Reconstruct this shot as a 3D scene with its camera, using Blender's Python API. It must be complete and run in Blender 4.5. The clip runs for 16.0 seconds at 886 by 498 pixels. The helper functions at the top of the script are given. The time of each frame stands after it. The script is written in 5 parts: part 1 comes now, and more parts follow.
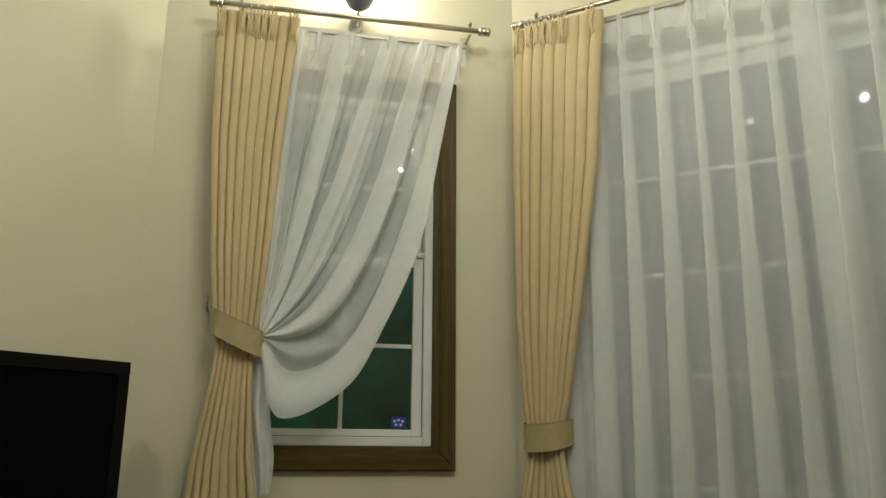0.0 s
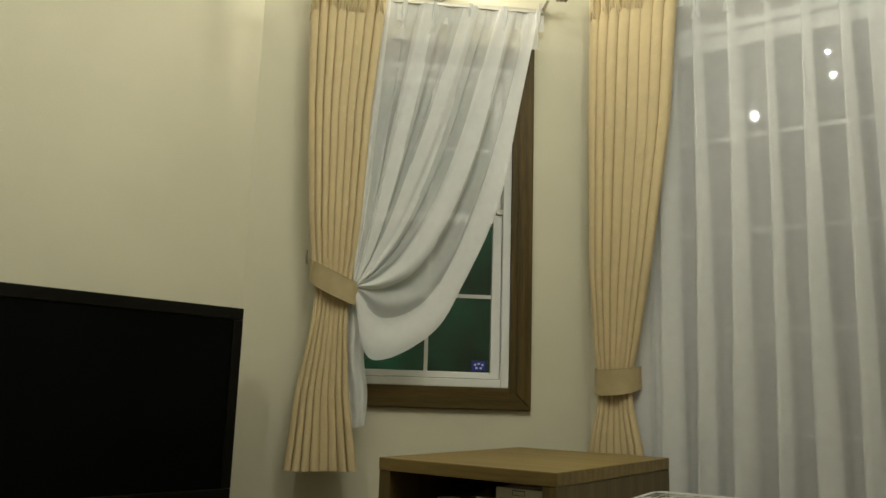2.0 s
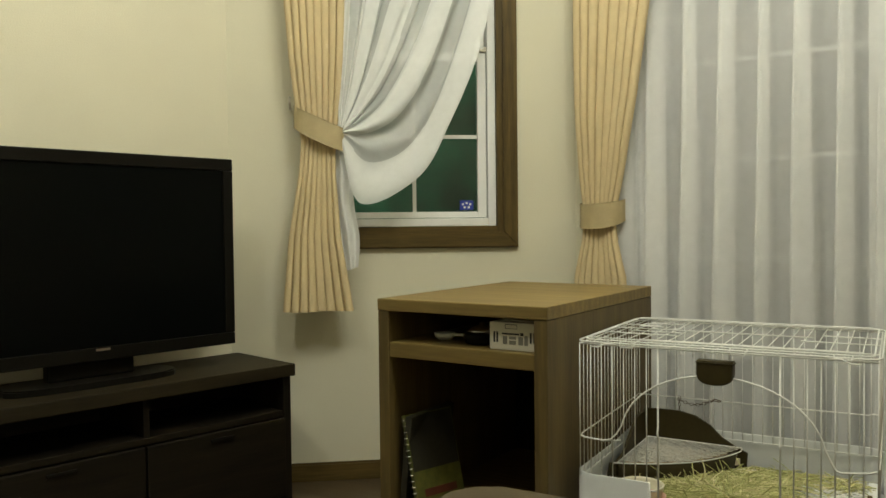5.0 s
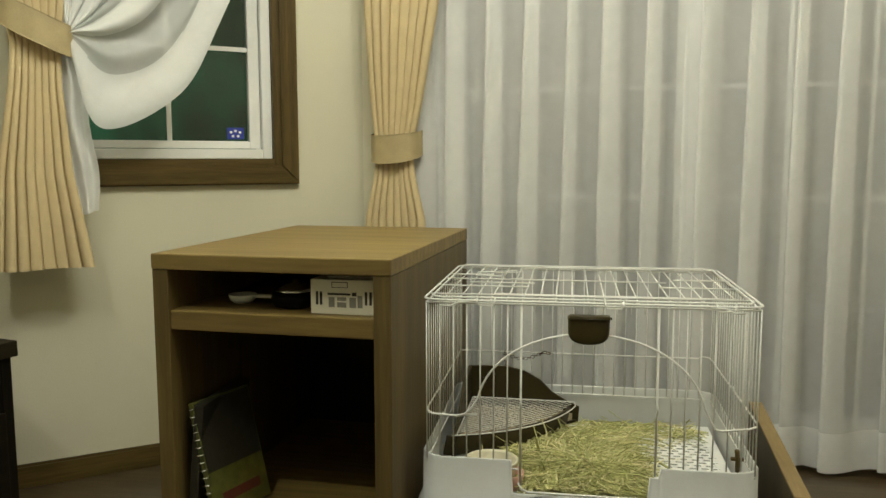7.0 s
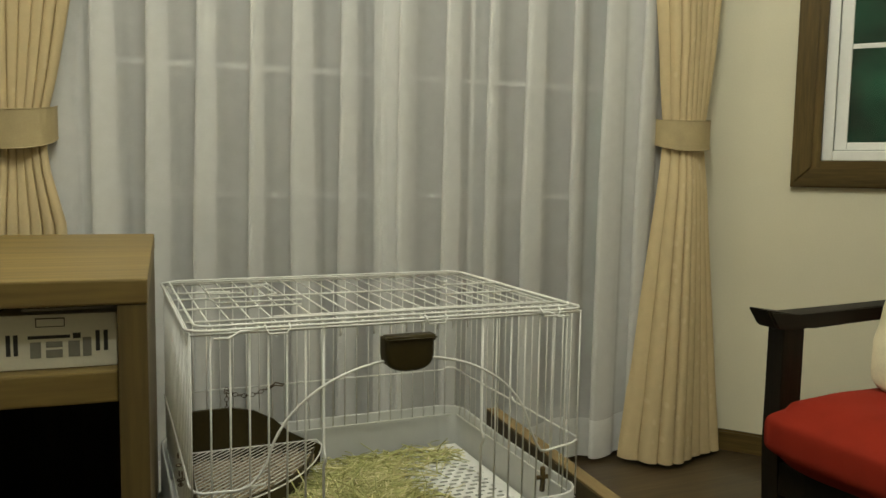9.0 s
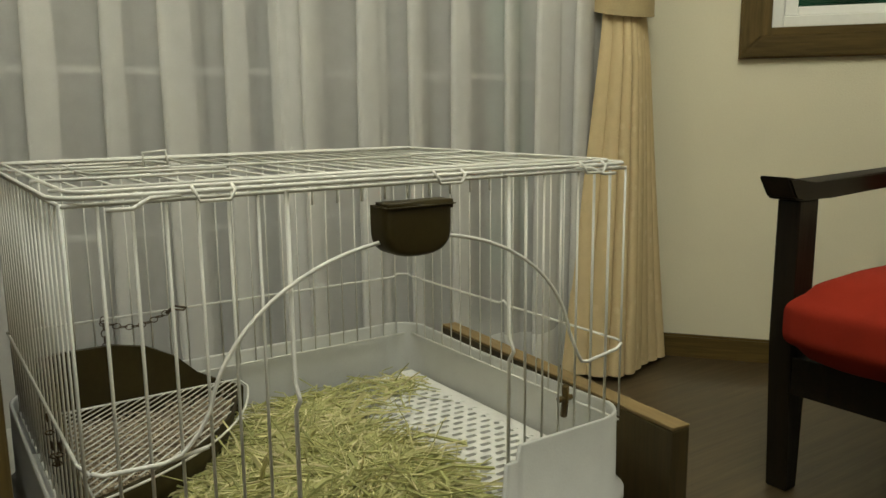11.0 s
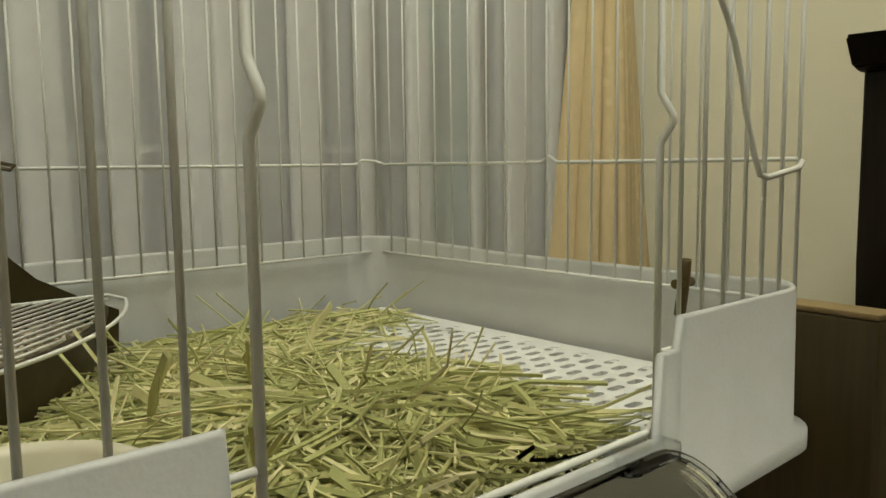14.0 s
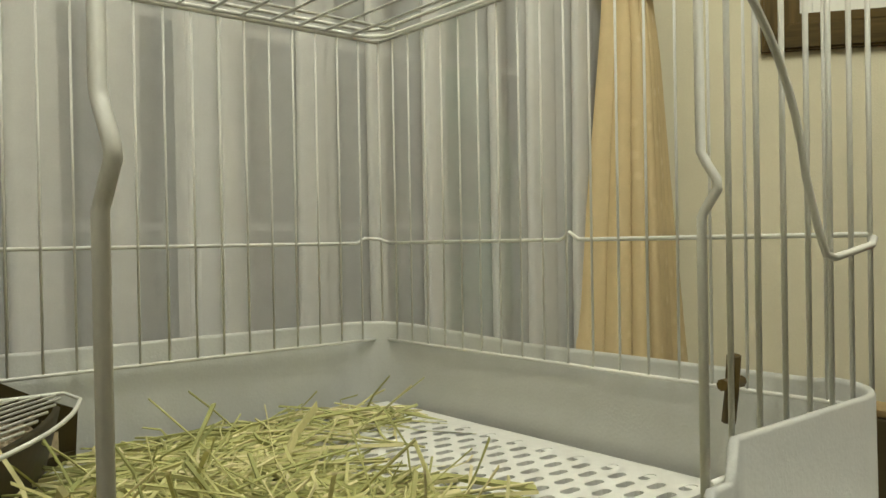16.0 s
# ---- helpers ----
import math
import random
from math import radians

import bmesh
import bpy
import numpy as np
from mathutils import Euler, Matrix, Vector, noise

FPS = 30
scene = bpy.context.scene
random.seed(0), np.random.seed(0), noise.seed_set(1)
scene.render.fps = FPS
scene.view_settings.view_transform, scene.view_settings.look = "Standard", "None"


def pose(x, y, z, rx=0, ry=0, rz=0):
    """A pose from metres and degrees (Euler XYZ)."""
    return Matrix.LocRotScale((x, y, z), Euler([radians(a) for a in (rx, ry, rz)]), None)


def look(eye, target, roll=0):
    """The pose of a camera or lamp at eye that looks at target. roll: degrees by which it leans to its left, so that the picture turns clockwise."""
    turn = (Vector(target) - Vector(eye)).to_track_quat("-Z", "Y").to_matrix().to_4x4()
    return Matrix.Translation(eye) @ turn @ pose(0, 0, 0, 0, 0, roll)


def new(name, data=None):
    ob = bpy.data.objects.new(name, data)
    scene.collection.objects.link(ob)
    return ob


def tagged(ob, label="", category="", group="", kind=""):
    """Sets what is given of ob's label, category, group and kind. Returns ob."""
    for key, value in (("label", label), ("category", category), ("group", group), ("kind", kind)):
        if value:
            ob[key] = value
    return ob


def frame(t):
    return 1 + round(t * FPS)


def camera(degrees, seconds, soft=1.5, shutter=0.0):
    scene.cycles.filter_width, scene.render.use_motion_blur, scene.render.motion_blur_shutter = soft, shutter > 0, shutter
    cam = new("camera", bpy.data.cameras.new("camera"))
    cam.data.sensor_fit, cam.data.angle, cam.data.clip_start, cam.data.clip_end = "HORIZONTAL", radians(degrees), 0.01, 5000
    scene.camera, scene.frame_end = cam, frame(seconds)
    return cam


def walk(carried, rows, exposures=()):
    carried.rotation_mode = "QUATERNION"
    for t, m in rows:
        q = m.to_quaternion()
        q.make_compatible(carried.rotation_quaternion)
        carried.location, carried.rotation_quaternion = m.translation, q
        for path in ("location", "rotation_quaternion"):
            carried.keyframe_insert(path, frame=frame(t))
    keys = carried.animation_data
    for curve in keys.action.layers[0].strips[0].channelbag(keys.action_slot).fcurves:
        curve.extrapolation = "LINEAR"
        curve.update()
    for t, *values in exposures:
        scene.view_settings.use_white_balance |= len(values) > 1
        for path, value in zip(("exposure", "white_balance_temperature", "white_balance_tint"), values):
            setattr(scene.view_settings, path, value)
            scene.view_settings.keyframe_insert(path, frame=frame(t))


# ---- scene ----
cam = camera(58.5, 16.0)
PATH = [
    (0, (-0.091, 0.197, 0.921), (-0.925, 1.945, 1.418), 0.4),
    (0.5, (-0.037, 0.171, 0.912), (-0.94, 1.897, 1.365), 0.1),
    (1, (-0.013, 0.136, 0.919), (-0.974, 1.842, 1.327), 1.0),
    (1.5, (0.024, 0.072, 0.912), (-0.988, 1.754, 1.295), 1.1),
    (2, (0.011, 0.004, 0.907), (-1.012, 1.684, 1.27), 1.8),
    (2.5, (0.034, -0.055, 0.902), (-1.013, 1.616, 1.237), 1.4),
    (3, (0.049, -0.061, 0.892), (-0.992, 1.631, 1.118), 0.3),
    (3.5, (0.05, -0.059, 0.889), (-0.994, 1.641, 1.033), 0.6),
    (6, (-0.135, 0.037, 0.961), (-0.965, 1.848, 0.783), -1.2),
    (6.5, (-0.257, 0.133, 0.935), (-0.853, 2.029, 0.709), -0.8),
    (7, (-0.364, 0.247, 0.928), (-0.684, 2.209, 0.709), -0.1),
    (7.5, (-0.529, 0.295, 0.911), (-0.476, 2.281, 0.684), -2.5),
    (8, (-0.61, 0.412, 0.915), (-0.262, 2.371, 0.715), 0.2),
    (8.5, (-0.667, 0.55, 0.905), (-0.116, 2.465, 0.731), 1.9),
    (9, (-0.742, 0.638, 0.881), (0.043, 2.468, 0.692), 0.9),
    (11.5, (-0.733, 1.179, 0.673), (0.399, 2.786, 0.303), -1.1),
    (12, (-0.684, 1.261, 0.618), (0.435, 2.867, 0.208), -3.0),
    (12.5, (-0.683, 1.336, 0.586), (0.466, 2.913, 0.146), -2.2),
    (13, (-0.671, 1.406, 0.55), (0.562, 2.95, 0.243), -2.6),
    (13.5, (-0.624, 1.453, 0.488), (0.691, 2.941, 0.253), -1.2),
    (14, (-0.591, 1.484, 0.442), (0.736, 2.966, 0.23), -0.7),
    (14.5, (-0.567, 1.494, 0.43), (0.758, 2.981, 0.242), -0.7),
    (15, (-0.54, 1.512, 0.427), (0.777, 3.011, 0.299), -1.0),
    (15.5, (-0.523, 1.527, 0.428), (0.775, 3.045, 0.331), -1.3),
    (16, (-0.513, 1.539, 0.443), (0.763, 3.079, 0.425), -1.0),
]
walk(cam, [(t, look(eye, target, roll)) for t, eye, target, roll in PATH],
     [(0, -0.55), (1.5, -0.5), (3.5, -0.05), (6, 0.45), (7, 0.5), (9, 0.1), (11.5, 0.2), (12.5, 0.25), (13, 0.3), (15, 0.46), (16, 0.54)])

# ---- light ----
world = bpy.data.worlds.new("night")
world.use_nodes = True
world.node_tree.nodes["Background"].inputs[0].default_value = (0.25, 0.4, 0.35, 1)
world.node_tree.nodes["Background"].inputs[1].default_value = 0.01
scene.world = world


def point_light(name, at, watts, colour, size):
    d = bpy.data.lights.new(name, "POINT")
    d.energy, d.color, d.shadow_soft_size = watts, colour, size
    ob = new(name, d)
    ob.location = at
    return ob


WARM = (0.98, 1.0, 0.89)
BULBS = [(-0.55, 1.12, 2.75), (-0.5, 1.44, 2.75), (-0.17, 1.5, 2.75), (0.02, 1.2, 2.75), (-0.2, 0.98, 2.75)]
DOWN = (-1.25, 0.25)
for b in BULBS:
    point_light("bulb_light", (b[0], b[1], b[2] - 0.06), 9.5, WARM, 0.015)

point_light("down_light", (DOWN[0], DOWN[1], 2.86), 27.0, WARM, 0.03)

# ---- materials ----


def mat(name, colour, rough=0.6, metal=0.0, var=0.15, scale=8.0, fine=60.0, bump=0.0, stretch=(1, 1, 1), dark=None, coat=0.0, per_object=0.0, spec=0.5):
    """Two scales of noise between a colour and a darker one, with a fine relief."""
    m = bpy.data.materials.new(name)
    m.use_nodes = True
    nt = m.node_tree
    b = nt.nodes["Principled BSDF"]
    b.inputs["Roughness"].default_value = rough
    b.inputs["Metallic"].default_value = metal
    b.inputs["Coat Weight"].default_value = coat
    b.inputs["Specular IOR Level"].default_value = spec
    tc = nt.nodes.new("ShaderNodeTexCoord")
    mp = nt.nodes.new("ShaderNodeMapping")
    mp.inputs["Scale"].default_value = stretch
    nt.links.new(tc.outputs["Object"], mp.inputs["Vector"])
    n1 = nt.nodes.new("ShaderNodeTexNoise")
    n1.inputs["Scale"].default_value = scale
    n1.inputs["Detail"].default_value = 5
    n2 = nt.nodes.new("ShaderNodeTexNoise")
    n2.inputs["Scale"].default_value = fine
    n2.inputs["Detail"].default_value = 3
    for n in (n1, n2):
        nt.links.new(mp.outputs["Vector"], n.inputs["Vector"])
    mx = nt.nodes.new("ShaderNodeMix")
    mx.data_type = "FLOAT"
    mx.inputs[0].default_value = 0.4
    nt.links.new(n1.outputs["Fac"], mx.inputs[2])
    nt.links.new(n2.outputs["Fac"], mx.inputs[3])
    src = mx.outputs[0]
    if per_object:
        oi = nt.nodes.new("ShaderNodeObjectInfo")
        ad = nt.nodes.new("ShaderNodeMath")
        ad.operation = "MULTIPLY_ADD"
        nt.links.new(oi.outputs["Random"], ad.inputs[0])
        ad.inputs[1].default_value = per_object
        nt.links.new(src, ad.inputs[2])
        src = ad.outputs[0]
    rp = nt.nodes.new("ShaderNodeValToRGB")
    d = dark or tuple(c * (1 - var) for c in colour)
    l = tuple(min(1, c * (1 + var * 0.6)) for c in colour)
    rp.color_ramp.elements[0].position, rp.color_ramp.elements[1].position = 0.34, 0.66
    rp.color_ramp.elements[0].color, rp.color_ramp.elements[1].color = (*d, 1), (*l, 1)
    nt.links.new(src, rp.inputs[0])
    nt.links.new(rp.outputs[0], b.inputs["Base Color"])
    if bump:
        bp = nt.nodes.new("ShaderNodeBump")
        bp.inputs["Strength"].default_value = bump
        bp.inputs["Distance"].default_value = 0.002
        nt.links.new(n2.outputs["Fac"], bp.inputs["Height"])
        nt.links.new(bp.outputs[0], b.inputs["Normal"])
    return m


def cloth_through(name, colour, clear, through_amount):
    """Thin cloth: part clear gaps, part scattered light that passes to the other side."""
    m = mat(name, colour, 0.9, var=0.06, scale=30, fine=400, bump=0.15, spec=0.1)
    nt = m.node_tree
    b = nt.nodes["Principled BSDF"]
    out = nt.nodes["Material Output"]
    tl = nt.nodes.new("ShaderNodeBsdfTranslucent")
    tl.inputs[0].default_value = (*colour, 1)
    m1 = nt.nodes.new("ShaderNodeMixShader")
    m1.inputs[0].default_value = through_amount
    nt.links.new(b.outputs[0], m1.inputs[1])
    nt.links.new(tl.outputs[0], m1.inputs[2])
    if clear:
        tr = nt.nodes.new("ShaderNodeBsdfTransparent")
        m2 = nt.nodes.new("ShaderNodeMixShader")
        m2.inputs[0].default_value = clear
        nt.links.new(m1.outputs[0], m2.inputs[1])
        nt.links.new(tr.outputs[0], m2.inputs[2])
        nt.links.new(m2.outputs[0], out.inputs[0])
    else:
        nt.links.new(m1.outputs[0], out.inputs[0])
    return m


def glow(name, colour, strength):
    m = bpy.data.materials.new(name)
    m.use_nodes = True
    nt = m.node_tree
    b = nt.nodes["Principled BSDF"]
    b.inputs["Base Color"].default_value = (*colour, 1)
    b.inputs["Emission Color"].default_value = (*colour, 1)
    b.inputs["Emission Strength"].default_value = strength
    return m


def clear_glass(name, tint=(1, 1, 1), gloss=0.1):
    """A thin pane: clear, with a mirror film on it."""
    m = bpy.data.materials.new(name)
    m.use_nodes = True
    nt = m.node_tree
    nt.nodes.remove(nt.nodes["Principled BSDF"])
    tr = nt.nodes.new("ShaderNodeBsdfTransparent")
    tr.inputs[0].default_value = (*tint, 1)
    gl = nt.nodes.new("ShaderNodeBsdfGlossy")
    gl.inputs["Roughness"].default_value = 0.02
    fr = nt.nodes.new("ShaderNodeFresnel")
    fr.inputs[0].default_value = 1.52
    ad = nt.nodes.new("ShaderNodeMath")
    ad.operation = "ADD"
    ad.use_clamp = True
    ad.inputs[1].default_value = gloss
    nt.links.new(fr.outputs[0], ad.inputs[0])
    mx = nt.nodes.new("ShaderNodeMixShader")
    nt.links.new(ad.outputs[0], mx.inputs[0])
    nt.links.new(tr.outputs[0], mx.inputs[1])
    nt.links.new(gl.outputs[0], mx.inputs[2])
    nt.links.new(mx.outputs[0], nt.nodes["Material Output"].inputs[0])
    return m


def wood(name, light, dark, scale=3.0, along="x", rough=0.5, coat=0.0):
    """Grain that runs along one axis: stretched noise with rings."""
    st = {"x": (0.6, 9, 9), "y": (9, 0.6, 9), "z": (9, 9, 0.6)}[along]
    m = mat(name, light, rough, var=0.2, scale=scale, fine=scale * 7, bump=0.25, stretch=st, dark=dark, coat=coat)
    nt = m.node_tree
    b = nt.nodes["Principled BSDF"]
    mp = next(n for n in nt.nodes if n.type == "MAPPING")
    wv = nt.nodes.new("ShaderNodeTexWave")
    wv.bands_direction = {"x": "Y", "y": "X", "z": "X"}[along]
    wv.inputs["Scale"].default_value = 1.1
    wv.inputs["Distortion"].default_value = 5.0
    wv.inputs["Detail"].default_value = 3
    wv.inputs["Detail Scale"].default_value = 1.5
    nt.links.new(mp.outputs["Vector"], wv.inputs["Vector"])
    old = b.inputs["Base Color"].links[0].from_socket
    mul = nt.nodes.new("ShaderNodeMix")
    mul.data_type, mul.blend_type = "RGBA", "MULTIPLY"
    mul.inputs[0].default_value = 0.18
    nt.links.new(old, mul.inputs[6])
    nt.links.new(wv.outputs["Color"], mul.inputs[7])
    nt.links.new(mul.outputs[2], b.inputs["Base Color"])
    return m


WALL = mat("wall_paper", (0.70, 0.66, 0.50), 0.85, var=0.05, scale=2.5, fine=220, bump=0.35, spec=0.2)
CEIL = mat("ceiling_paper", (0.8, 0.78, 0.7), 0.9, var=0.04, scale=3, fine=150, bump=0.2)
FLOORM = wood("floor_wood", (0.085, 0.06, 0.03), (0.045, 0.031, 0.015), 2.0, "x", 0.35, 0.2)
TRIMW = wood("trim_wood_x", (0.125, 0.083, 0.024), (0.058, 0.038, 0.011), 3.0, "x", 0.5, 0.05)
TRIMZ = wood("trim_wood_z", (0.125, 0.083, 0.024), (0.058, 0.038, 0.011), 3.0, "z", 0.5, 0.05)
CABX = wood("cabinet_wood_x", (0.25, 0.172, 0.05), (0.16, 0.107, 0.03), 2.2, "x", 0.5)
# Same wood with upright grain, darkened for the shade on the side panels
CABZ_SHADED = wood("cabinet_wood_z_shaded", (0.145, 0.099, 0.029), (0.09, 0.06, 0.018), 2.2, "z", 0.55)
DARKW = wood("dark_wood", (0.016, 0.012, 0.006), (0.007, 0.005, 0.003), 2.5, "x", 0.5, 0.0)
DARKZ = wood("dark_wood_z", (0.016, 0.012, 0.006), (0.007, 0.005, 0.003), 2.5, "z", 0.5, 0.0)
# Same dark wood, lightened for the light that the cabinet top catches
DARKTOP_LIT = wood("dark_wood_top_lit", (0.026, 0.019, 0.008), (0.015, 0.011, 0.005), 2.5, "x", 0.55, 0.0)
for m in (DARKW, DARKZ, DARKTOP_LIT, TRIMW, TRIMZ):
    m.node_tree.nodes["Principled BSDF"].inputs["Specular IOR Level"].default_value = 0.2
VINYL = mat("white_vinyl", (0.8, 0.8, 0.76), 0.35, var=0.04, scale=6, fine=90)
GLASS = clear_glass("window_glass", (0.95, 0.98, 0.96), 0.0)
DRAPE = cloth_through("beige_damask", (0.66, 0.525, 0.30), 0.0, 0.08)
nt = DRAPE.node_tree
vo = nt.nodes.new("ShaderNodeTexVoronoi")
vo.inputs["Scale"].default_value = 30
vo.inputs["Randomness"].default_value = 0.6
tc = next(n for n in nt.nodes if n.type == "TEX_COORD")
mp = nt.nodes.new("ShaderNodeMapping")
mp.inputs["Scale"].default_value = (1.0, 0.3, 0.55)
nt.links.new(tc.outputs["Object"], mp.inputs["Vector"])
nt.links.new(mp.outputs["Vector"], vo.inputs["Vector"])
rr = nt.nodes.new("ShaderNodeMapRange")
rr.inputs[1].default_value, rr.inputs[2].default_value, rr.inputs[3].default_value, rr.inputs[4].default_value = 0.1, 0.2, 1.0, 0.0
nt.links.new(vo.outputs["Distance"], rr.inputs[0])
bs = nt.nodes["Principled BSDF"]
src = bs.inputs["Base Color"].links[0].from_socket
mx = nt.nodes.new("ShaderNodeMix")
mx.data_type = "RGBA"
nt.links.new(rr.outputs[0], mx.inputs[0])
nt.links.new(src, mx.inputs[6])
mx.inputs[7].default_value = (0.71, 0.58, 0.35, 1)
nt.links.new(mx.outputs[2], bs.inputs["Base Color"])
ro = nt.nodes.new("ShaderNodeMapRange")
ro.inputs[3].default_value, ro.inputs[4].default_value = 0.75, 0.4
nt.links.new(rr.outputs[0], ro.inputs[0])
nt.links.new(ro.outputs[0], bs.inputs["Roughness"])
bs.inputs["Specular IOR Level"].default_value = 0.4
BAND = mat("beige_band", (0.45, 0.36, 0.19), 0.55, var=0.12, scale=20, fine=300, bump=0.3)
SHEER = cloth_through("white_sheer", (0.93, 0.93, 0.905), 0.47, 0.12)
PLEAT = cloth_through("doubled_sheer", (0.94, 0.94, 0.915), 0.2, 0.17)
TAPE = cloth_through("sheer_heading", (0.9, 0.9, 0.87), 0.18, 0.16)
STEEL = mat("brushed_nickel", (0.62, 0.58, 0.5), 0.3, 1.0, var=0.1, scale=20, fine=300)
WIRE = mat("white_coated_wire", (0.75, 0.75, 0.71), 0.38, var=0.05, scale=40, fine=300)
TUB = cloth_through("frosted_plastic", (0.70, 0.71, 0.695), 0.0, 0.25)
TUB.node_tree.nodes["Principled BSDF"].inputs["Roughness"].default_value = 0.4
TUB.node_tree.nodes["Principled BSDF"].inputs["Specular IOR Level"].default_value = 0.5
SLATP = mat("white_plastic_floor", (0.8, 0.8, 0.77), 0.4, var=0.08, scale=15, fine=120)
CLEARP = clear_glass("clear_plastic", (0.95, 0.95, 0.94), 0.09)
BROWNP = mat("brown_plastic", (0.040, 0.030, 0.009), 0.45, var=0.2, scale=8, fine=100, bump=0.1, spec=0.25)
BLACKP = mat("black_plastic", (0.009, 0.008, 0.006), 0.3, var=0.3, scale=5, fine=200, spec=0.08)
SCREEN = mat("dark_screen", (0.003, 0.0035, 0.003), 0.22, var=0.2, scale=2, fine=40, spec=0.05)
RED = mat("red_wool", (0.28, 0.023, 0.01), 0.9, var=0.15, scale=14, fine=600, bump=0.5, spec=0.15)
SATIN = mat("cream_satin", (0.72, 0.64, 0.45), 0.35, var=0.12, scale=12, fine=200, bump=0.1)
CREAM = mat("cream_ceramic", (0.7, 0.66, 0.5), 0.3, var=0.06, scale=10, fine=80)
PINK = mat("pink_plastic", (0.62, 0.36, 0.27), 0.4, var=0.06, scale=10, fine=80)
PAPERW = mat("white_card", (0.74, 0.71, 0.6), 0.6, var=0.06, scale=12, fine=200)
INK = mat("black_ink", (0.03, 0.028, 0.025), 0.6, var=0.2)
GREYINK = mat("grey_ink", (0.25, 0.24, 0.2), 0.6, var=0.2)
HAY = mat("dry_hay", (0.52, 0.48, 0.21), 0.75, var=0.4, scale=40, fine=300, dark=(0.3, 0.31, 0.11))
PELLET = mat("wood_pellets", (0.5, 0.42, 0.3), 0.9, var=0.4, scale=60, fine=300)
RUST = mat("rusty_chain", (0.12, 0.09, 0.06), 0.6, 0.6, var=0.4, scale=80, fine=300)
CHROME = mat("bright_metal", (0.7, 0.7, 0.68), 0.2, 1.0, var=0.1, scale=30, fine=200)
STICK = mat("blue_sticker", (0.02, 0.04, 0.32), 0.5, var=0.1)
# Cover colours are darkened to carry the shade inside the side cabinet
BOOKY = mat("yellow_book_cover", (0.12, 0.11, 0.02), 0.5, var=0.35, scale=9, fine=50, dark=(0.04, 0.06, 0.012))
BOOKD = mat("dark_book_cover", (0.025, 0.022, 0.012), 0.55, var=0.4, scale=6, fine=60)
BOOKR = mat("red_book_print", (0.11, 0.025, 0.014), 0.5, var=0.2)
# Stand wood with the shade beside the cage darkened into its base colour
STANDM_SHADED = wood("stand_wood_shaded", (0.075, 0.053, 0.016), (0.042, 0.029, 0.009), 3.0, "z", 0.55)
PLY = mat("pale_plywood", (0.22, 0.15, 0.06), 0.6, var=0.2, scale=20, fine=200, stretch=(8, 1, 8))
TABLET = mat("brown_table_top", (0.066, 0.047, 0.02), 0.55, var=0.15, scale=4, fine=120, bump=0.15)
BULBM = glow("lit_bulb", (0.90, 1.0, 0.9), 3.0)
SCONCEG = mat("grey_metal_bowl", (0.22, 0.23, 0.27), 0.4, 0.3, var=0.1)

# ---- building helpers ----


def box(bm, x0, x1, y0, y1, z0, z1, bevel=0.0):
    vs = [bm.verts.new((x, y, z)) for x in (x0, x1) for y in (y0, y1) for z in (z0, z1)]
    fs = [bm.faces.new([vs[i] for i in q]) for q in ((0, 1, 3, 2), (4, 6, 7, 5), (0, 4, 5, 1), (2, 3, 7, 6), (0, 2, 6, 4), (1, 5, 7, 3))]
    if bevel:
        es = {e for f in fs for e in f.edges}
        bmesh.ops.bevel(bm, geom=list(es), offset=bevel, segments=2, affect="EDGES", profile=0.6)
    return bm


def tube(bm, pts, r, sides=6, closed=False):
    pts = [Vector(p) for p in pts]
    rings, up, n = [], None, len(pts)
    for i, p in enumerate(pts):
        a = pts[i - 1] if (i or closed) else p
        b = pts[(i + 1) % n] if (i < n - 1 or closed) else p
        d = (b - a).normalized()
        if up is None:
            up = d.orthogonal().normalized()
        up = (up - d * up.dot(d)).normalized()
        side = d.cross(up)
        rings.append([bm.verts.new(p + r * (math.cos(k * math.tau / sides) * up + math.sin(k * math.tau / sides) * side)) for k in range(sides)])
    for i in range(n if closed else n - 1):
        a, b = rings[i], rings[(i + 1) % n]
        if closed and i == n - 1:
            j0 = min(range(sides), key=lambda j: (b[j].co - a[0].co).length)
            b = b[j0:] + b[:j0]
        for k in range(sides):
            f = bm.faces.new((a[k], a[(k + 1) % sides], b[(k + 1) % sides], b[k]))
            f.smooth = True
    if not closed:
        bm.faces.new(rings[0][::-1])
        bm.faces.new(rings[-1])
    return bm


def lathe(bm, prof, at=(0, 0, 0), sides=28):
    rings = []
    for r, z in prof:
        rings.append([bm.verts.new((at[0] + r * math.cos(k * math.tau / sides), at[1] + r * math.sin(k * math.tau / sides), at[2] + z)) for k in range(sides)])
    for a, b in zip(rings, rings[1:]):
        for k in range(sides):
            bm.faces.new((a[k], a[(k + 1) % sides], b[(k + 1) % sides], b[k])).smooth = True
    if prof[0][0] > 1e-6:
        bm.faces.new(rings[0][::-1])
    if prof[-1][0] > 1e-6:
        bm.faces.new(rings[-1])
    return bm


def sheet(bm, nu, nv, fn):
    """A smooth grid of nu x nv cells by fn(u, v)."""
    g = [[bm.verts.new(fn(i / nu, j / nv)) for j in range(nv + 1)] for i in range(nu + 1)]
    for i in range(nu):
        for j in range(nv):
            bm.faces.new((g[i][j], g[i + 1][j], g[i + 1][j + 1], g[i][j + 1])).smooth = True
    return bm


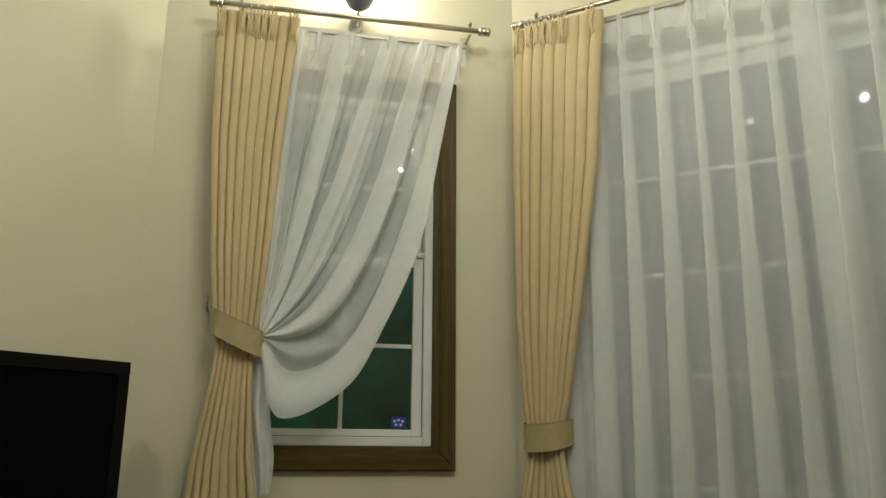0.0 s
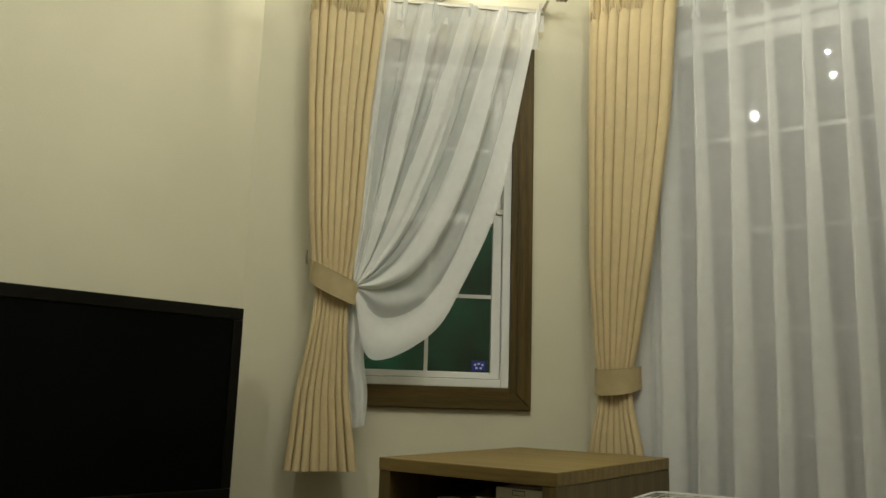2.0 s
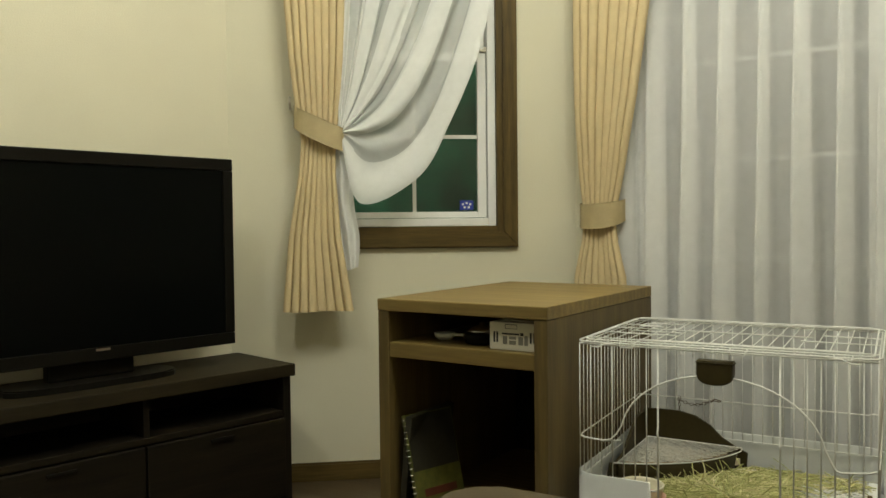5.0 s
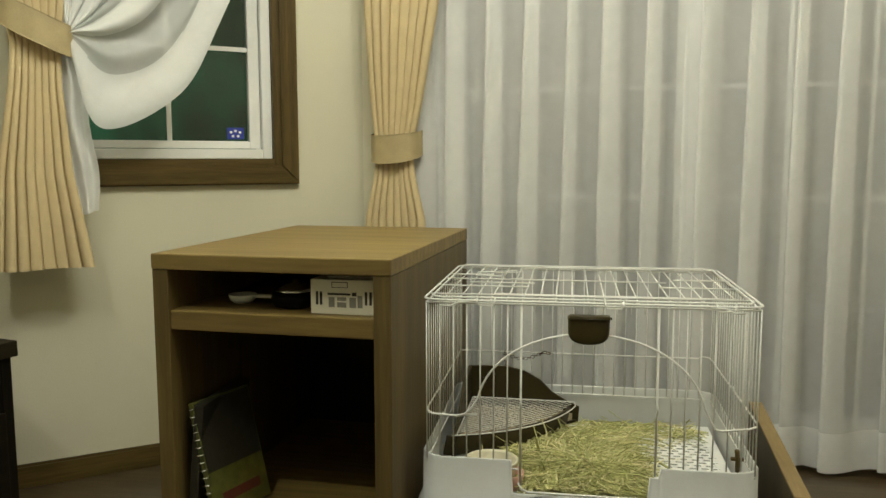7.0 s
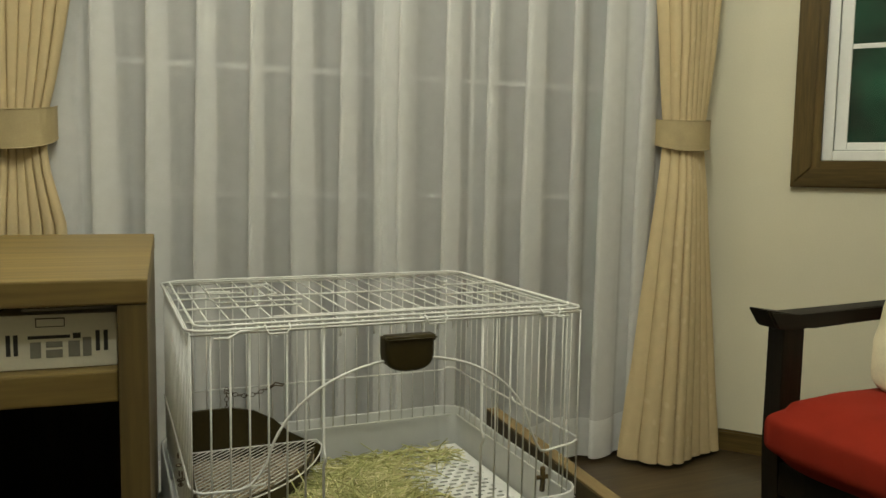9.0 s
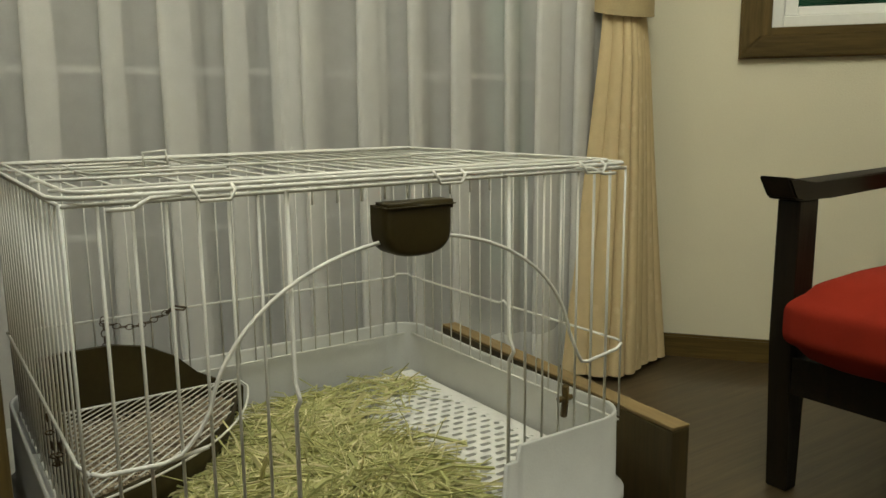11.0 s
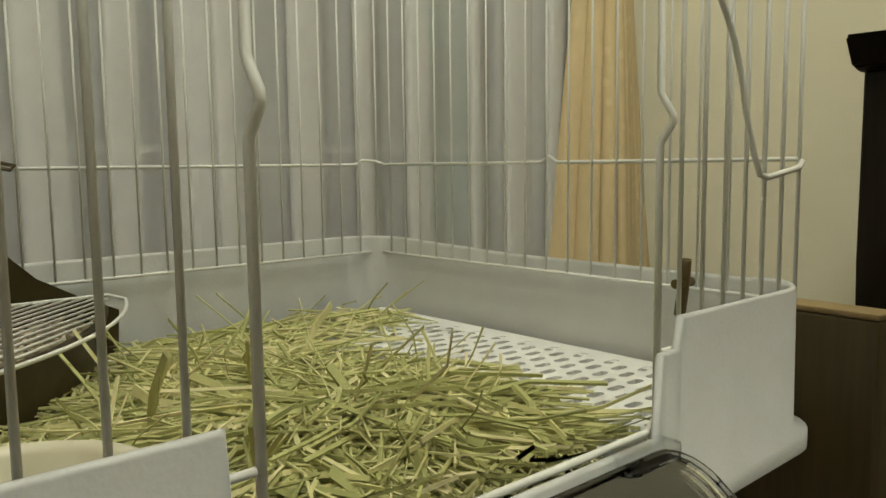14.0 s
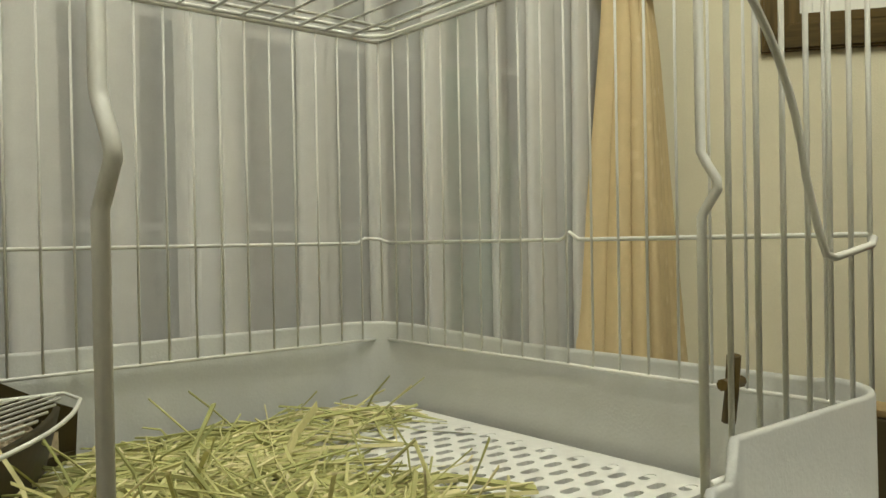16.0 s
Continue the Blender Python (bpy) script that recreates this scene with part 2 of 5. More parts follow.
def prism(bm, outline, y0, y1):
    """A plate from an outline in x and z, from y0 to y1."""
    a = [bm.verts.new((x, y0, z)) for x, z in outline]
    b = [bm.verts.new((x, y1, z)) for x, z in outline]
    bm.faces.new(a)
    bm.faces.new(b[::-1])
    for i in range(len(a)):
        j = (i + 1) % len(a)
        bm.faces.new((a[j], a[i], b[i], b[j]))
    return bm


def slab(bm, outline, z0, z1):
    a = [bm.verts.new((x, y, z0)) for x, y in outline]
    b = [bm.verts.new((x, y, z1)) for x, y in outline]
    bm.faces.new(a[::-1])
    bm.faces.new(b)
    for i in range(len(a)):
        j = (i + 1) % len(a)
        bm.faces.new((a[i], a[j], b[j], b[i]))
    return bm


def finish(bm, name, material):
    bmesh.ops.recalc_face_normals(bm, faces=bm.faces[:])
    me = bpy.data.meshes.new(name)
    bm.to_mesh(me)
    bm.free()
    me.materials.append(material)
    return me


def part(name, bm, material, parent, label=""):
    ob = new(name, finish(bm, name, material))
    ob.parent = parent
    return tagged(ob, label) if label else ob


def piece(name, me, parent, m=None, label=""):
    ob = new(name, me)
    ob.parent = parent
    if m is not None:
        ob.matrix_basis = m
    return tagged(ob, label) if label else ob


def thing(name, m, label, category, group="", kind=""):
    ob = new(name)
    ob.empty_display_size = 0.1
    ob.matrix_basis = m
    return tagged(ob, label, category, group, kind)


def solid(name, bm, material, m, label, category="", group="", kind=""):
    ob = new(name, finish(bm, name, material))
    ob.matrix_basis = m
    return tagged(ob, label, category, group, kind)


B_ = bmesh.new
ONE = Matrix.Identity(4)

# ---- the bay: walls ----
# Each wall's frame: x runs along it to the viewer's right, y points outwards, z up.
K1 = (-1.06, 2.85)
ANG_A, ANG_B, ANG_C, ANG_D, ANG_E = 37, -4, -52, 75, -97


def along(p, ang, s):
    return (p[0] + s * math.cos(radians(ang)), p[1] + s * math.sin(radians(ang)))


LEN_A, LEN_B, LEN_C = 1.295, 2.073, 1.396
K0 = along(K1, ANG_A, -LEN_A)
K2 = along(K1, ANG_B, LEN_B)
K3 = along(K2, ANG_C, LEN_C)
KD = along(K0, ANG_D, -6.0)
KE = along(K3, ANG_E, 5.6)
FA, FB, FC = pose(*K1, 0, 0, 0, ANG_A), pose(*K1, 0, 0, 0, ANG_B), pose(*K2, 0, 0, 0, ANG_C)
FD, FE = pose(*K0, 0, 0, 0, ANG_D), pose(*K3, 0, 0, 0, ANG_E)
TOP = 3.0
THICK = 0.14


def wall(name, m, x0, x1, hole=None):
    bm = B_()
    if hole:
        a, b, c, d = hole
        for q in ((x0, a, 0, TOP), (b, x1, 0, TOP), (a, b, d, TOP)) + (((a, b, 0, c),) if c > 0 else ()):
            box(bm, q[0], q[1], 0, THICK, q[2], q[3])
    else:
        box(bm, x0, x1, 0, THICK, 0, TOP)
    return solid(name, bm, WALL, m, "cream papered wall with a fine texture", kind="structure")


WIN_A = (-0.945, -0.289, 0.918, 2.21)   # opening: left, right, sill, head
wall("wall_a", FA, -LEN_A, 0, WIN_A)
WIN_B = (0.24, 1.91, 0.072, 2.284)
wall("wall_b", FB, 0, LEN_B, WIN_B)
WIN_C = (0.37, 1.026, 0.918, 2.21)
wall("wall_c", FC, 0, LEN_C, WIN_C)
# Long side walls run to an unseen end wall, far off to dim reflections
wall("wall_d", FD, -6.0, 0)
wall("wall_e", FE, 0, 5.6)
bm = B_()
dx, dy = KE[0] - KD[0], KE[1] - KD[1]
FG = pose(*KD, 0, 0, 0, math.degrees(math.atan2(dy, dx)))
box(bm, 0, math.hypot(dx, dy), -THICK, 0, 0, TOP)
solid("wall_back", bm, WALL, FG, "cream papered wall with a fine texture", kind="structure")

RING = [KD, KE, K3, K2, K1, K0]
solid("floor", slab(B_(), [along(p, math.degrees(math.atan2(p[1] - 0.8, p[0])), 0.3) for p in RING], -0.1, 0), FLOORM, ONE, "dark brown polished wooden floor", kind="structure")
solid("ceiling", slab(B_(), [along(p, math.degrees(math.atan2(p[1] - 0.8, p[0])), 0.3) for p in RING], TOP, TOP + 0.1), CEIL, ONE, "plain white papered ceiling", kind="structure")


def skirting(name, m, x0, x1):
    bm = B_()
    prism(bm, [(x0, 0.001), (x1, 0.001), (x1, 0.068), (x0, 0.068)], -0.014, -0.001)
    es = [e for e in bm.edges if all(v.co.y < -0.01 and v.co.z > 0.06 for v in e.verts)]
    bmesh.ops.bevel(bm, geom=es, offset=0.006, segments=2, affect="EDGES")
    solid(name, bm, TRIMW, m, "brown stained wooden skirting board along the wall", kind="structure")


skirting("baseboard_a", FA, -LEN_A, -0.006)
skirting("baseboard_b_west", FB, 0.006, WIN_B[0] - 0.09)
skirting("baseboard_b_east", FB, WIN_B[1] + 0.09, LEN_B - 0.006)
skirting("baseboard_c", FC, 0.006, LEN_C)
skirting("baseboard_d", FD, -6.0, -0.008)
skirting("baseboard_e", FE, 0.008, 5.6)


# ---- windows ----
def casing(win, x0, x1, z0, z1, w, d0, d1, bottom=True, name="casing_board"):
    """Mitred boards round an opening: outer edges at w outside it."""
    o = (x0 - w, x1 + w, z0 - (w if bottom else 0), z1 + w)
    ml = [(o[0], o[2]), (x0, z0), (x0, z1), (o[0], o[3])]
    mr = [(x1, z0), (o[1], o[2]), (o[1], o[3]), (x1, z1)]
    mt = [(x0, z1), (x1, z1), (o[1], o[3]), (o[0], o[3])]
    mb = [(o[0], o[2]), (o[1], o[2]), (x1, z0), (x0, z0)]
    for q, mm in ((ml, TRIMZ), (mr, TRIMZ), (mt, TRIMW)) + (((mb, TRIMW),) if bottom else ()):
        bm = prism(B_(), q, d0, d1)
        es = [e for e in bm.edges if all(abs(v.co.y - d0) < 1e-5 for v in e.verts)]
        bmesh.ops.bevel(bm, geom=es, offset=0.005, segments=2, affect="EDGES")
        part(name, bm, mm, win)


def sash(win, x0, x1, z0, z1, y0, y1, w, cols, rows_, name, foot=None):
    foot = foot or w
    s = part(name, box(B_(), x0, x0 + w, y0, y1, z0, z1, 0.003), VINYL, win, "white vinyl sash with thin glazing strips")
    part("stile", box(B_(), x1 - w, x1, y0, y1, z0, z1, 0.003), VINYL, s)
    part("bottom_rail", box(B_(), x0 + w, x1 - w, y0 + 0.001, y1 - 0.001, z0, z0 + foot, 0.003), VINYL, s)
    part("top_rail", box(B_(), x0 + w, x1 - w, y0 + 0.001, y1 - 0.001, z1 - w, z1, 0.003), VINYL, s)
    ym = (y0 + y1) / 2
    g = part("pane", box(B_(), x0 + w, x1 - w, ym - 0.002, ym + 0.002, z0 + foot, z1 - w), GLASS, s, "clear glass pane with night outside")
    g.visible_shadow = False
    for i in range(1, cols):
        x = x0 + w + (x1 - x0 - 2 * w) * i / cols
        part("glazing_strip", box(B_(), x - 0.007, x + 0.007, ym - 0.009, ym - 0.003, z0 + foot, z1 - w), VINYL, s)
    for i in range(1, rows_):
        z = z0 + foot + (z1 - z0 - foot - w) * i / rows_
        part("glazing_strip", box(B_(), x0 + w, x1 - w, ym - 0.0095, ym - 0.0035, z - 0.007, z + 0.007), VINYL, s)


def hung_window(name, m, win, sticker, lock_x):
    x0, x1, z0, z1 = win
    w = thing(name, m, "sash window with brown wooden casing and white frame", "window", kind="structure")
    casing(w, x0, x1, z0, z1, 0.06, -0.022, -0.0005)
    # wooden reveal inside the opening
    for q in ((x0, x0 + 0.02, z0, z1), (x1 - 0.02, x1, z0, z1)):
        part("reveal_board", box(B_(), q[0], q[1], -0.018, 0.06, q[2], q[3]), TRIMZ, w)
    part("reveal_board", box(B_(), x0 + 0.02, x1 - 0.02, -0.018, 0.06, z1 - 0.02, z1), TRIMW, w)
    part("window_sill", box(B_(), x0 + 0.02, x1 - 0.02, -0.018, 0.06, z0, z0 + 0.02), TRIMW, w)
    x0, x1, z0, z1 = x0 + 0.0205, x1 - 0.0205, z0 + 0.0205, z1 - 0.0205
    fr = 0.03
    part("window_frame", box(B_(), x0, x0 + fr, 0.0, 0.09, z0, z1, 0.003), VINYL, w, "white vinyl frame")
    part("window_frame", box(B_(), x1 - fr, x1, 0.0, 0.09, z0, z1, 0.003), VINYL, w, "white vinyl frame")
    part("window_frame", box(B_(), x0 + fr, x1 - fr, 0.001, 0.089, z0, z0 + fr, 0.003), VINYL, w, "white vinyl frame")
    part("window_frame", box(B_(), x0 + fr, x1 - fr, 0.001, 0.089, z1 - fr, z1, 0.003), VINYL, w, "white vinyl frame")
    x0, x1, z0, z1 = x0 + fr + 0.002, x1 - fr - 0.002, z0 + fr + 0.002, z1 - fr - 0.002
    zm = 1.577
    sash(w, x0, x1, z0, zm + 0.016, 0.02, 0.05, 0.034, 2, 2, "lower_sash", 0.023)
    sash(w, x0, x1, zm - 0.016, z1, 0.052, 0.08, 0.034, 2, 2, "upper_sash")
    part("sash_lock", box(box(B_(), lock_x - 0.02, lock_x + 0.02, 0.012, 0.03, zm + 0.017, zm + 0.03, 0.003), lock_x - 0.006, lock_x + 0.006, 0.008, 0.02, zm + 0.028, zm + 0.036), STEEL, w, "small metal sash lock")
    if sticker:
        sx, sz = sticker
        st = part("sticker", box(B_(), sx - 0.026, sx + 0.026, 0.0305, 0.0318, sz - 0.018, sz + 0.018), STICK, w, "blue sticker with white marks")
        bm = B_()
        for i, (a, b) in enumerate(((-0.014, 0.004), (0.0, 0.008), (0.014, 0.004), (-0.008, -0.008), (0.008, -0.008))):
            box(bm, sx + a - 0.004, sx + a + 0.004, 0.0296, 0.0303, sz + b - 0.004, sz + b + 0.003)
        part("mark", bm, VINYL, st)
    return w


hung_window("window_1", FA, WIN_A, (-0.418, 1.018), -0.345)
hung_window("window_2", FC, WIN_C, None, 0.5)

w = thing("window_3", FB, "tall glazed garden door behind sheer curtains", "window", kind="structure")
x0, x1, z0, z1 = WIN_B
casing(w, x0, x1, z0, z1, 0.06, -0.022, -0.0005, bottom=False)
part("threshold", box(B_(), x0 - 0.05, x1 + 0.05, -0.022, 0.09, 0.0005, z0, 0.004), TRIMW, w)
for q in ((x0, x0 + 0.04), (x1 - 0.04, x1)):
    part("window_frame", box(B_(), q[0], q[1], 0, 0.09, z0, z1, 0.003), VINYL, w, "white vinyl frame")
part("window_frame", box(B_(), x0 + 0.04, x1 - 0.04, 0.001, 0.089, z1 - 0.04, z1, 0.003), VINYL, w, "white vinyl frame")
xm = (x0 + x1) / 2
for a, b, y in ((x0 + 0.042, xm + 0.03, 0.02), (xm - 0.03, x1 - 0.042, 0.055)):
    sash(w, a, b, z0 + 0.002, z1 - 0.042, y, y + 0.03, 0.06, 3, 6, "door_leaf")

# ---- the night garden outside ----
NIGHT = bpy.data.materials.new("night_garden_glow")
NIGHT.use_nodes = True
nt = NIGHT.node_tree
tc = nt.nodes.new("ShaderNodeTexCoord")
no = nt.nodes.new("ShaderNodeTexNoise")
no.inputs["Scale"].default_value, no.inputs["Detail"].default_value = 3.5, 8
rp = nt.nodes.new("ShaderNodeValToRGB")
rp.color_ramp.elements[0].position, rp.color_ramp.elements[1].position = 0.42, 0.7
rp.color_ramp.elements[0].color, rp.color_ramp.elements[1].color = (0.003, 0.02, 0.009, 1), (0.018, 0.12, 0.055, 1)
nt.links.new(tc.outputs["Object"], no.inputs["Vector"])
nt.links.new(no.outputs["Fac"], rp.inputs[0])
bs = nt.nodes["Principled BSDF"]
bs.inputs["Base Color"].default_value = (0.01, 0.03, 0.02, 1)
bs.inputs["Roughness"].default_value = 1
# Low emission stands in for the light on the shrubs
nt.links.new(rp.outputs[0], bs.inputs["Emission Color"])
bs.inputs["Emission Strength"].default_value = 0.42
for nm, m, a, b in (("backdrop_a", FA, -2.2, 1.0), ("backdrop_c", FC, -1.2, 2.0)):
    solid(nm, box(B_(), a, b, 1.5, 1.54, -0.1, 2.7), NIGHT, m, "faintly glowing backdrop of a dark green garden hedge at night", kind="structure")
DARKOUT = mat("night_dark", (0.02, 0.022, 0.02), 1.0, var=0.3, scale=3)
solid("backdrop_b", box(B_(), -0.2, 2.4, 1.2, 1.24, -0.1, 2.7), DARKOUT, FB, "dark night terrace beyond the glass", kind="structure")

# ---- curtains ----


def lerp_table(t, table):
    for (a, va), (b, vb) in zip(table, table[1:]):
        if t <= b:
            k = (t - a) / (b - a)
            k = k * k * (3 - 2 * k)
            return va + (vb - va) * k
    return table[-1][1]


def straight(t, table):
    for (a, va), (b, vb) in zip(table, table[1:]):
        if t <= b:
            return va + (vb - va) * max(0.0, (t - a) / (b - a))
    return table[-1][1]


def drape_mesh(bm, z_top, z_bot, centre, width, folds, depth, y0, seed=1, bulge=0.0, nu=230, nv=80):
    """A pleated drape: centre, width and depth of the folds given by height."""
    rnd = random.Random(seed)
    ph = [rnd.uniform(-0.5, 0.5) for _ in range(6)]

    def f(u, v):
        z = z_top + (z_bot - z_top) * v
        c, w, d = straight(-z, centre), straight(-z, width), straight(-z, depth)
        uu = u + 0.012 * math.sin(5 * u + ph[0]) + 0.008 * math.sin(13 * u + 2 * v + ph[1])
        a = math.tau * folds * uu
        pin = math.exp(-((z_top - 0.06 - z) / 0.03) ** 2)
        s = abs(math.sin(0.5 * a + 0.3 * math.sin(3.1 * u + ph[3])))
        k = s ** (0.5 + 2.0 * pin)
        x = c + w * (uu - 0.5) - 0.16 * w / folds * math.sin(a + 0.6 * math.sin(3.1 * u + ph[3]))
        arch = 1 - (2 * u - 1) ** 2
        y = y0 - d * 1.35 * k * (0.8 + 0.4 * math.sin(7.7 * u + ph[4])) - (d * 0.6 + bulge * (0.3 + 0.7 * v)) * arch + 0.004 * math.sin(9 * v + 7 * u + ph[2])
        return (x, y, z)

    return sheet(bm, nu, nv, f)


def pinch_pleats(parent, xs, z, y, material, h=0.1, lean=0.0, flare=0.05):
    """Pinched folds of thin cloth at the heading: a narrow bud that opens into the cloth below."""
    for x in xs:
        def f(u, v):
            w = lerp_table(v, [(0, 0.02), (0.3, 0.026), (0.55, 0.013), (1.0, flare)])
            b = 0.012 * math.sin(math.pi * u) * lerp_table(v, [(0, 0.5), (0.3, 1.0), (0.6, 0.9), (1.0, 0.05)])
            return (x + w * (u - 0.5) + lean * v * v, y - 0.004 - b - 0.002 * math.sin(3 * math.pi * u), z - h * v)
        part("pinch_pleat", sheet(B_(), 12, 16, f), material, parent)


def pinch_fins(parent, xs, z, y):
    """Pinched fingers of cloth at the heading, splayed above and below."""
    for x in xs:
        bm = B_()
        for s in (-1, 0.1, 1):
            tube(bm, [(x + 0.014 * s, y, z + 0.016), (x + 0.008 * s, y - 0.003, z - 0.01), (x + 0.0035 * s, y - 0.006, z - 0.04), (x + 0.006 * s, y - 0.007, z - 0.065), (x + 0.010 * s, y + 0.004, z - 0.095), (x + 0.013 * s, y + 0.03, z - 0.13)], 0.0037, 7)
        part("pinch_pleat", bm, DRAPE, parent)


def tie_band(parent, c, z, w, d, y, tilt=0.0, h=0.075):
    """A band round the drape, dipping to the front."""
    bm = B_()

    def f(u, v):
        a = math.pi * (u * 1.16 - 0.08)
        x = c - w * 0.5 * math.copysign(abs(math.cos(a)) ** 0.8, math.cos(a))
        yy = y - d * math.sin(a) * 0.86
        hh = h * (0.8 + 0.2 * math.sin(math.pi * u))
        zz = z + (v - 0.5) * hh + tilt * (x - c) - 0.022 * math.sin(math.pi * min(1, max(0, u)))
        return (x, yy - 0.002 * math.sin(9 * a), zz)

    sheet(bm, 28, 5, f)
    ob = part("tie_band", bm, BAND, parent, "plain beige tie-back band")
    for v in (0, 1):
        part("edge_piping", tube(B_(), [f(k / 30, v) for k in range(31)], 0.0016, 6), BAND, ob)
    return ob


def rod(name, m, x0, x1, z, y, brackets, finial_left=True, finial_right=True):
    t = thing(name, m, "brushed metal curtain pole with ridged finials and inner rail", "curtain pole")
    part("pole", tube(B_(), [(x0, y, z), (x1, y, z)], 0.0095, 14), STEEL, t)
    for on, x, s in ((finial_left, x0, -1), (finial_right, x1, 1)):
        if on:
            bm = B_()
            prof = [(0.0, 0), (0.013, 0.0), (0.0165, 0.004), (0.0165, 0.012), (0.0135, 0.015), (0.0165, 0.018), (0.0165, 0.026), (0.0135, 0.029), (0.0165, 0.032), (0.0165, 0.042), (0.012, 0.046), (0.0, 0.047)]
            lathe(bm, prof, sides=20)
            bmesh.ops.transform(bm, matrix=Matrix.Translation((x, y, z)) @ Matrix.Rotation(s * math.pi / 2, 4, "Y"), verts=bm.verts[:])
            part("finial", bm, STEEL, t)
    part("inner_rail", box(B_(), x0 + 0.04, x1 - 0.035, y + 0.052, y + 0.068, z - 0.045, z - 0.028, 0.002), STEEL, t)
    for x in brackets:
        bm = B_()
        box(bm, x - 0.012, x + 0.012, -0.005, -0.0005, z - 0.06, z + 0.03, 0.002)
        box(bm, x - 0.006, x + 0.006, y - 0.004, -0.004, z - 0.02, z - 0.011, 0.002)
        tube(bm, [(x, y, z - 0.014), (x, y, z + 0.02)], 0.0055, 8)
        lathe(bm, [(0, 0), (0.007, 0.002), (0.009, 0.008), (0.007, 0.014), (0, 0.016)], (x, y - 0.002, z + 0.016), 12)
        part("bracket", bm, STEEL, t)
    return t


def rings_on(parent, xs, z, y):
    for x in xs:
        part("ring", tube(B_(), [(x, y + 0.015 * math.cos(a), z - 0.006 + 0.017 * math.sin(a)) for a in [k * math.tau / 12 for k in range(12)]], 0.002, 5, True), STEEL, parent)


ROD_Z, ROD_Y = 2.447, -0.115
rod("curtain_pole", FA, -1.092, -0.168, ROD_Z, ROD_Y, (-1.03, -0.2))
rod("curtain_pole", FB, 0.097, 2.08, ROD_Z + 0.03, ROD_Y, (0.15, 1.07, 2.03), True, True)

# drape by the first window, tied to the left
d = thing("drape", FA, "beige damask pleated curtain gathered by a tie-back", "curtain", "beige drapes")
bm = drape_mesh(B_(), 2.425, 0.642, [(-2.425, -0.966), (-1.94, -0.978), (-1.54, -0.973), (-1.24, -0.968), (-0.9, -0.985), (-0.64, -0.976)],
                [(-2.425, 0.29), (-1.94, 0.235), (-1.54, 0.19), (-1.36, 0.155), (-1.24, 0.12), (-1.13, 0.13), (-0.9, 0.185), (-0.64, 0.25)], 8,
                [(-2.425, 0.016), (-2.2, 0.024), (-1.5, 0.022), (-1.26, 0.012), (-1.1, 0.02), (-0.64, 0.035)], -0.085, 3)
part("cloth", bm, DRAPE, d)
rings_on(d, [-1.095, -1.02, -0.995, -0.97, -0.945, -0.92, -0.845], ROD_Z, ROD_Y)
pinch_fins(d, [-1.095, -1.02, -0.995, -0.97, -0.945, -0.92, -0.845], 2.42, -0.115)
tie_band(d, -0.96, 1.30, 0.19, 0.085, -0.07, -0.45, 0.085)
part("tie_hook", tube(B_(), [(-1.07, -0.001, 1.37), (-1.07, -0.04, 1.37), (-1.07, -0.05, 1.385), (-1.07, -0.045, 1.41)], 0.004, 8), STEEL, d)

# sheer by the first window, swept to the left under the tie
def hermite(t, knots, vals):
    """A smooth curve through a few values."""
    n = len(knots)
    i = max(0, min(n - 2, sum(1 for k in knots[1:-1] if t >= k)))
    h = knots[i + 1] - knots[i]
    k = (t - knots[i]) / h

    def slope(j):
        a, b = max(0, j - 1), min(n - 1, j + 1)
        return (vals[b] - vals[a]) / (knots[b] - knots[a])

    k2, k3 = k * k, k * k * k
    return (2 * k3 - 3 * k2 + 1) * vals[i] + (k3 - 2 * k2 + k) * h * slope(i) + (3 * k2 - 2 * k3) * vals[i + 1] + (k3 - k2) * h * slope(i + 1)


# threads of the cloth from heading to tie: nearly straight on one side, sagging to a loose lobe at the free edge
THREADS = (0.0, 0.45, 0.78, 0.92, 1.0)
FALL = (0.0, 0.17, 0.33, 0.5, 0.67, 0.83, 1.0)
SWEEP = (
    ((-0.90, 2.405), (-0.90, 2.19), (-0.90, 1.99), (-0.895, 1.8), (-0.895, 1.62), (-0.895, 1.45), (-0.895, 1.29)),
    ((-0.555, 2.41), (-0.606, 2.18), (-0.663, 1.94), (-0.72, 1.73), (-0.776, 1.535), (-0.831, 1.385), (-0.883, 1.284)),
    ((-0.353, 2.415), (-0.419, 2.14), (-0.499, 1.83), (-0.6, 1.555), (-0.707, 1.373), (-0.804, 1.296), (-0.883, 1.275)),
    ((-0.266, 2.42), (-0.335, 2.08), (-0.42, 1.73), (-0.532, 1.41), (-0.645, 1.235), (-0.781, 1.185), (-0.882, 1.264)),
    ((-0.222, 2.42), (-0.306, 2.0), (-0.385, 1.61), (-0.505, 1.315), (-0.622, 1.115), (-0.825, 1.022), (-0.89, 1.235)),
)
s = thing("sheer_curtain", FA, "white sheer curtain swept aside and tied back", "curtain", "sheer curtains")


def ridge(u):
    return math.cos(math.tau * (u - 0.105) / 0.2225 + 0.5 * math.sin(7 * u))


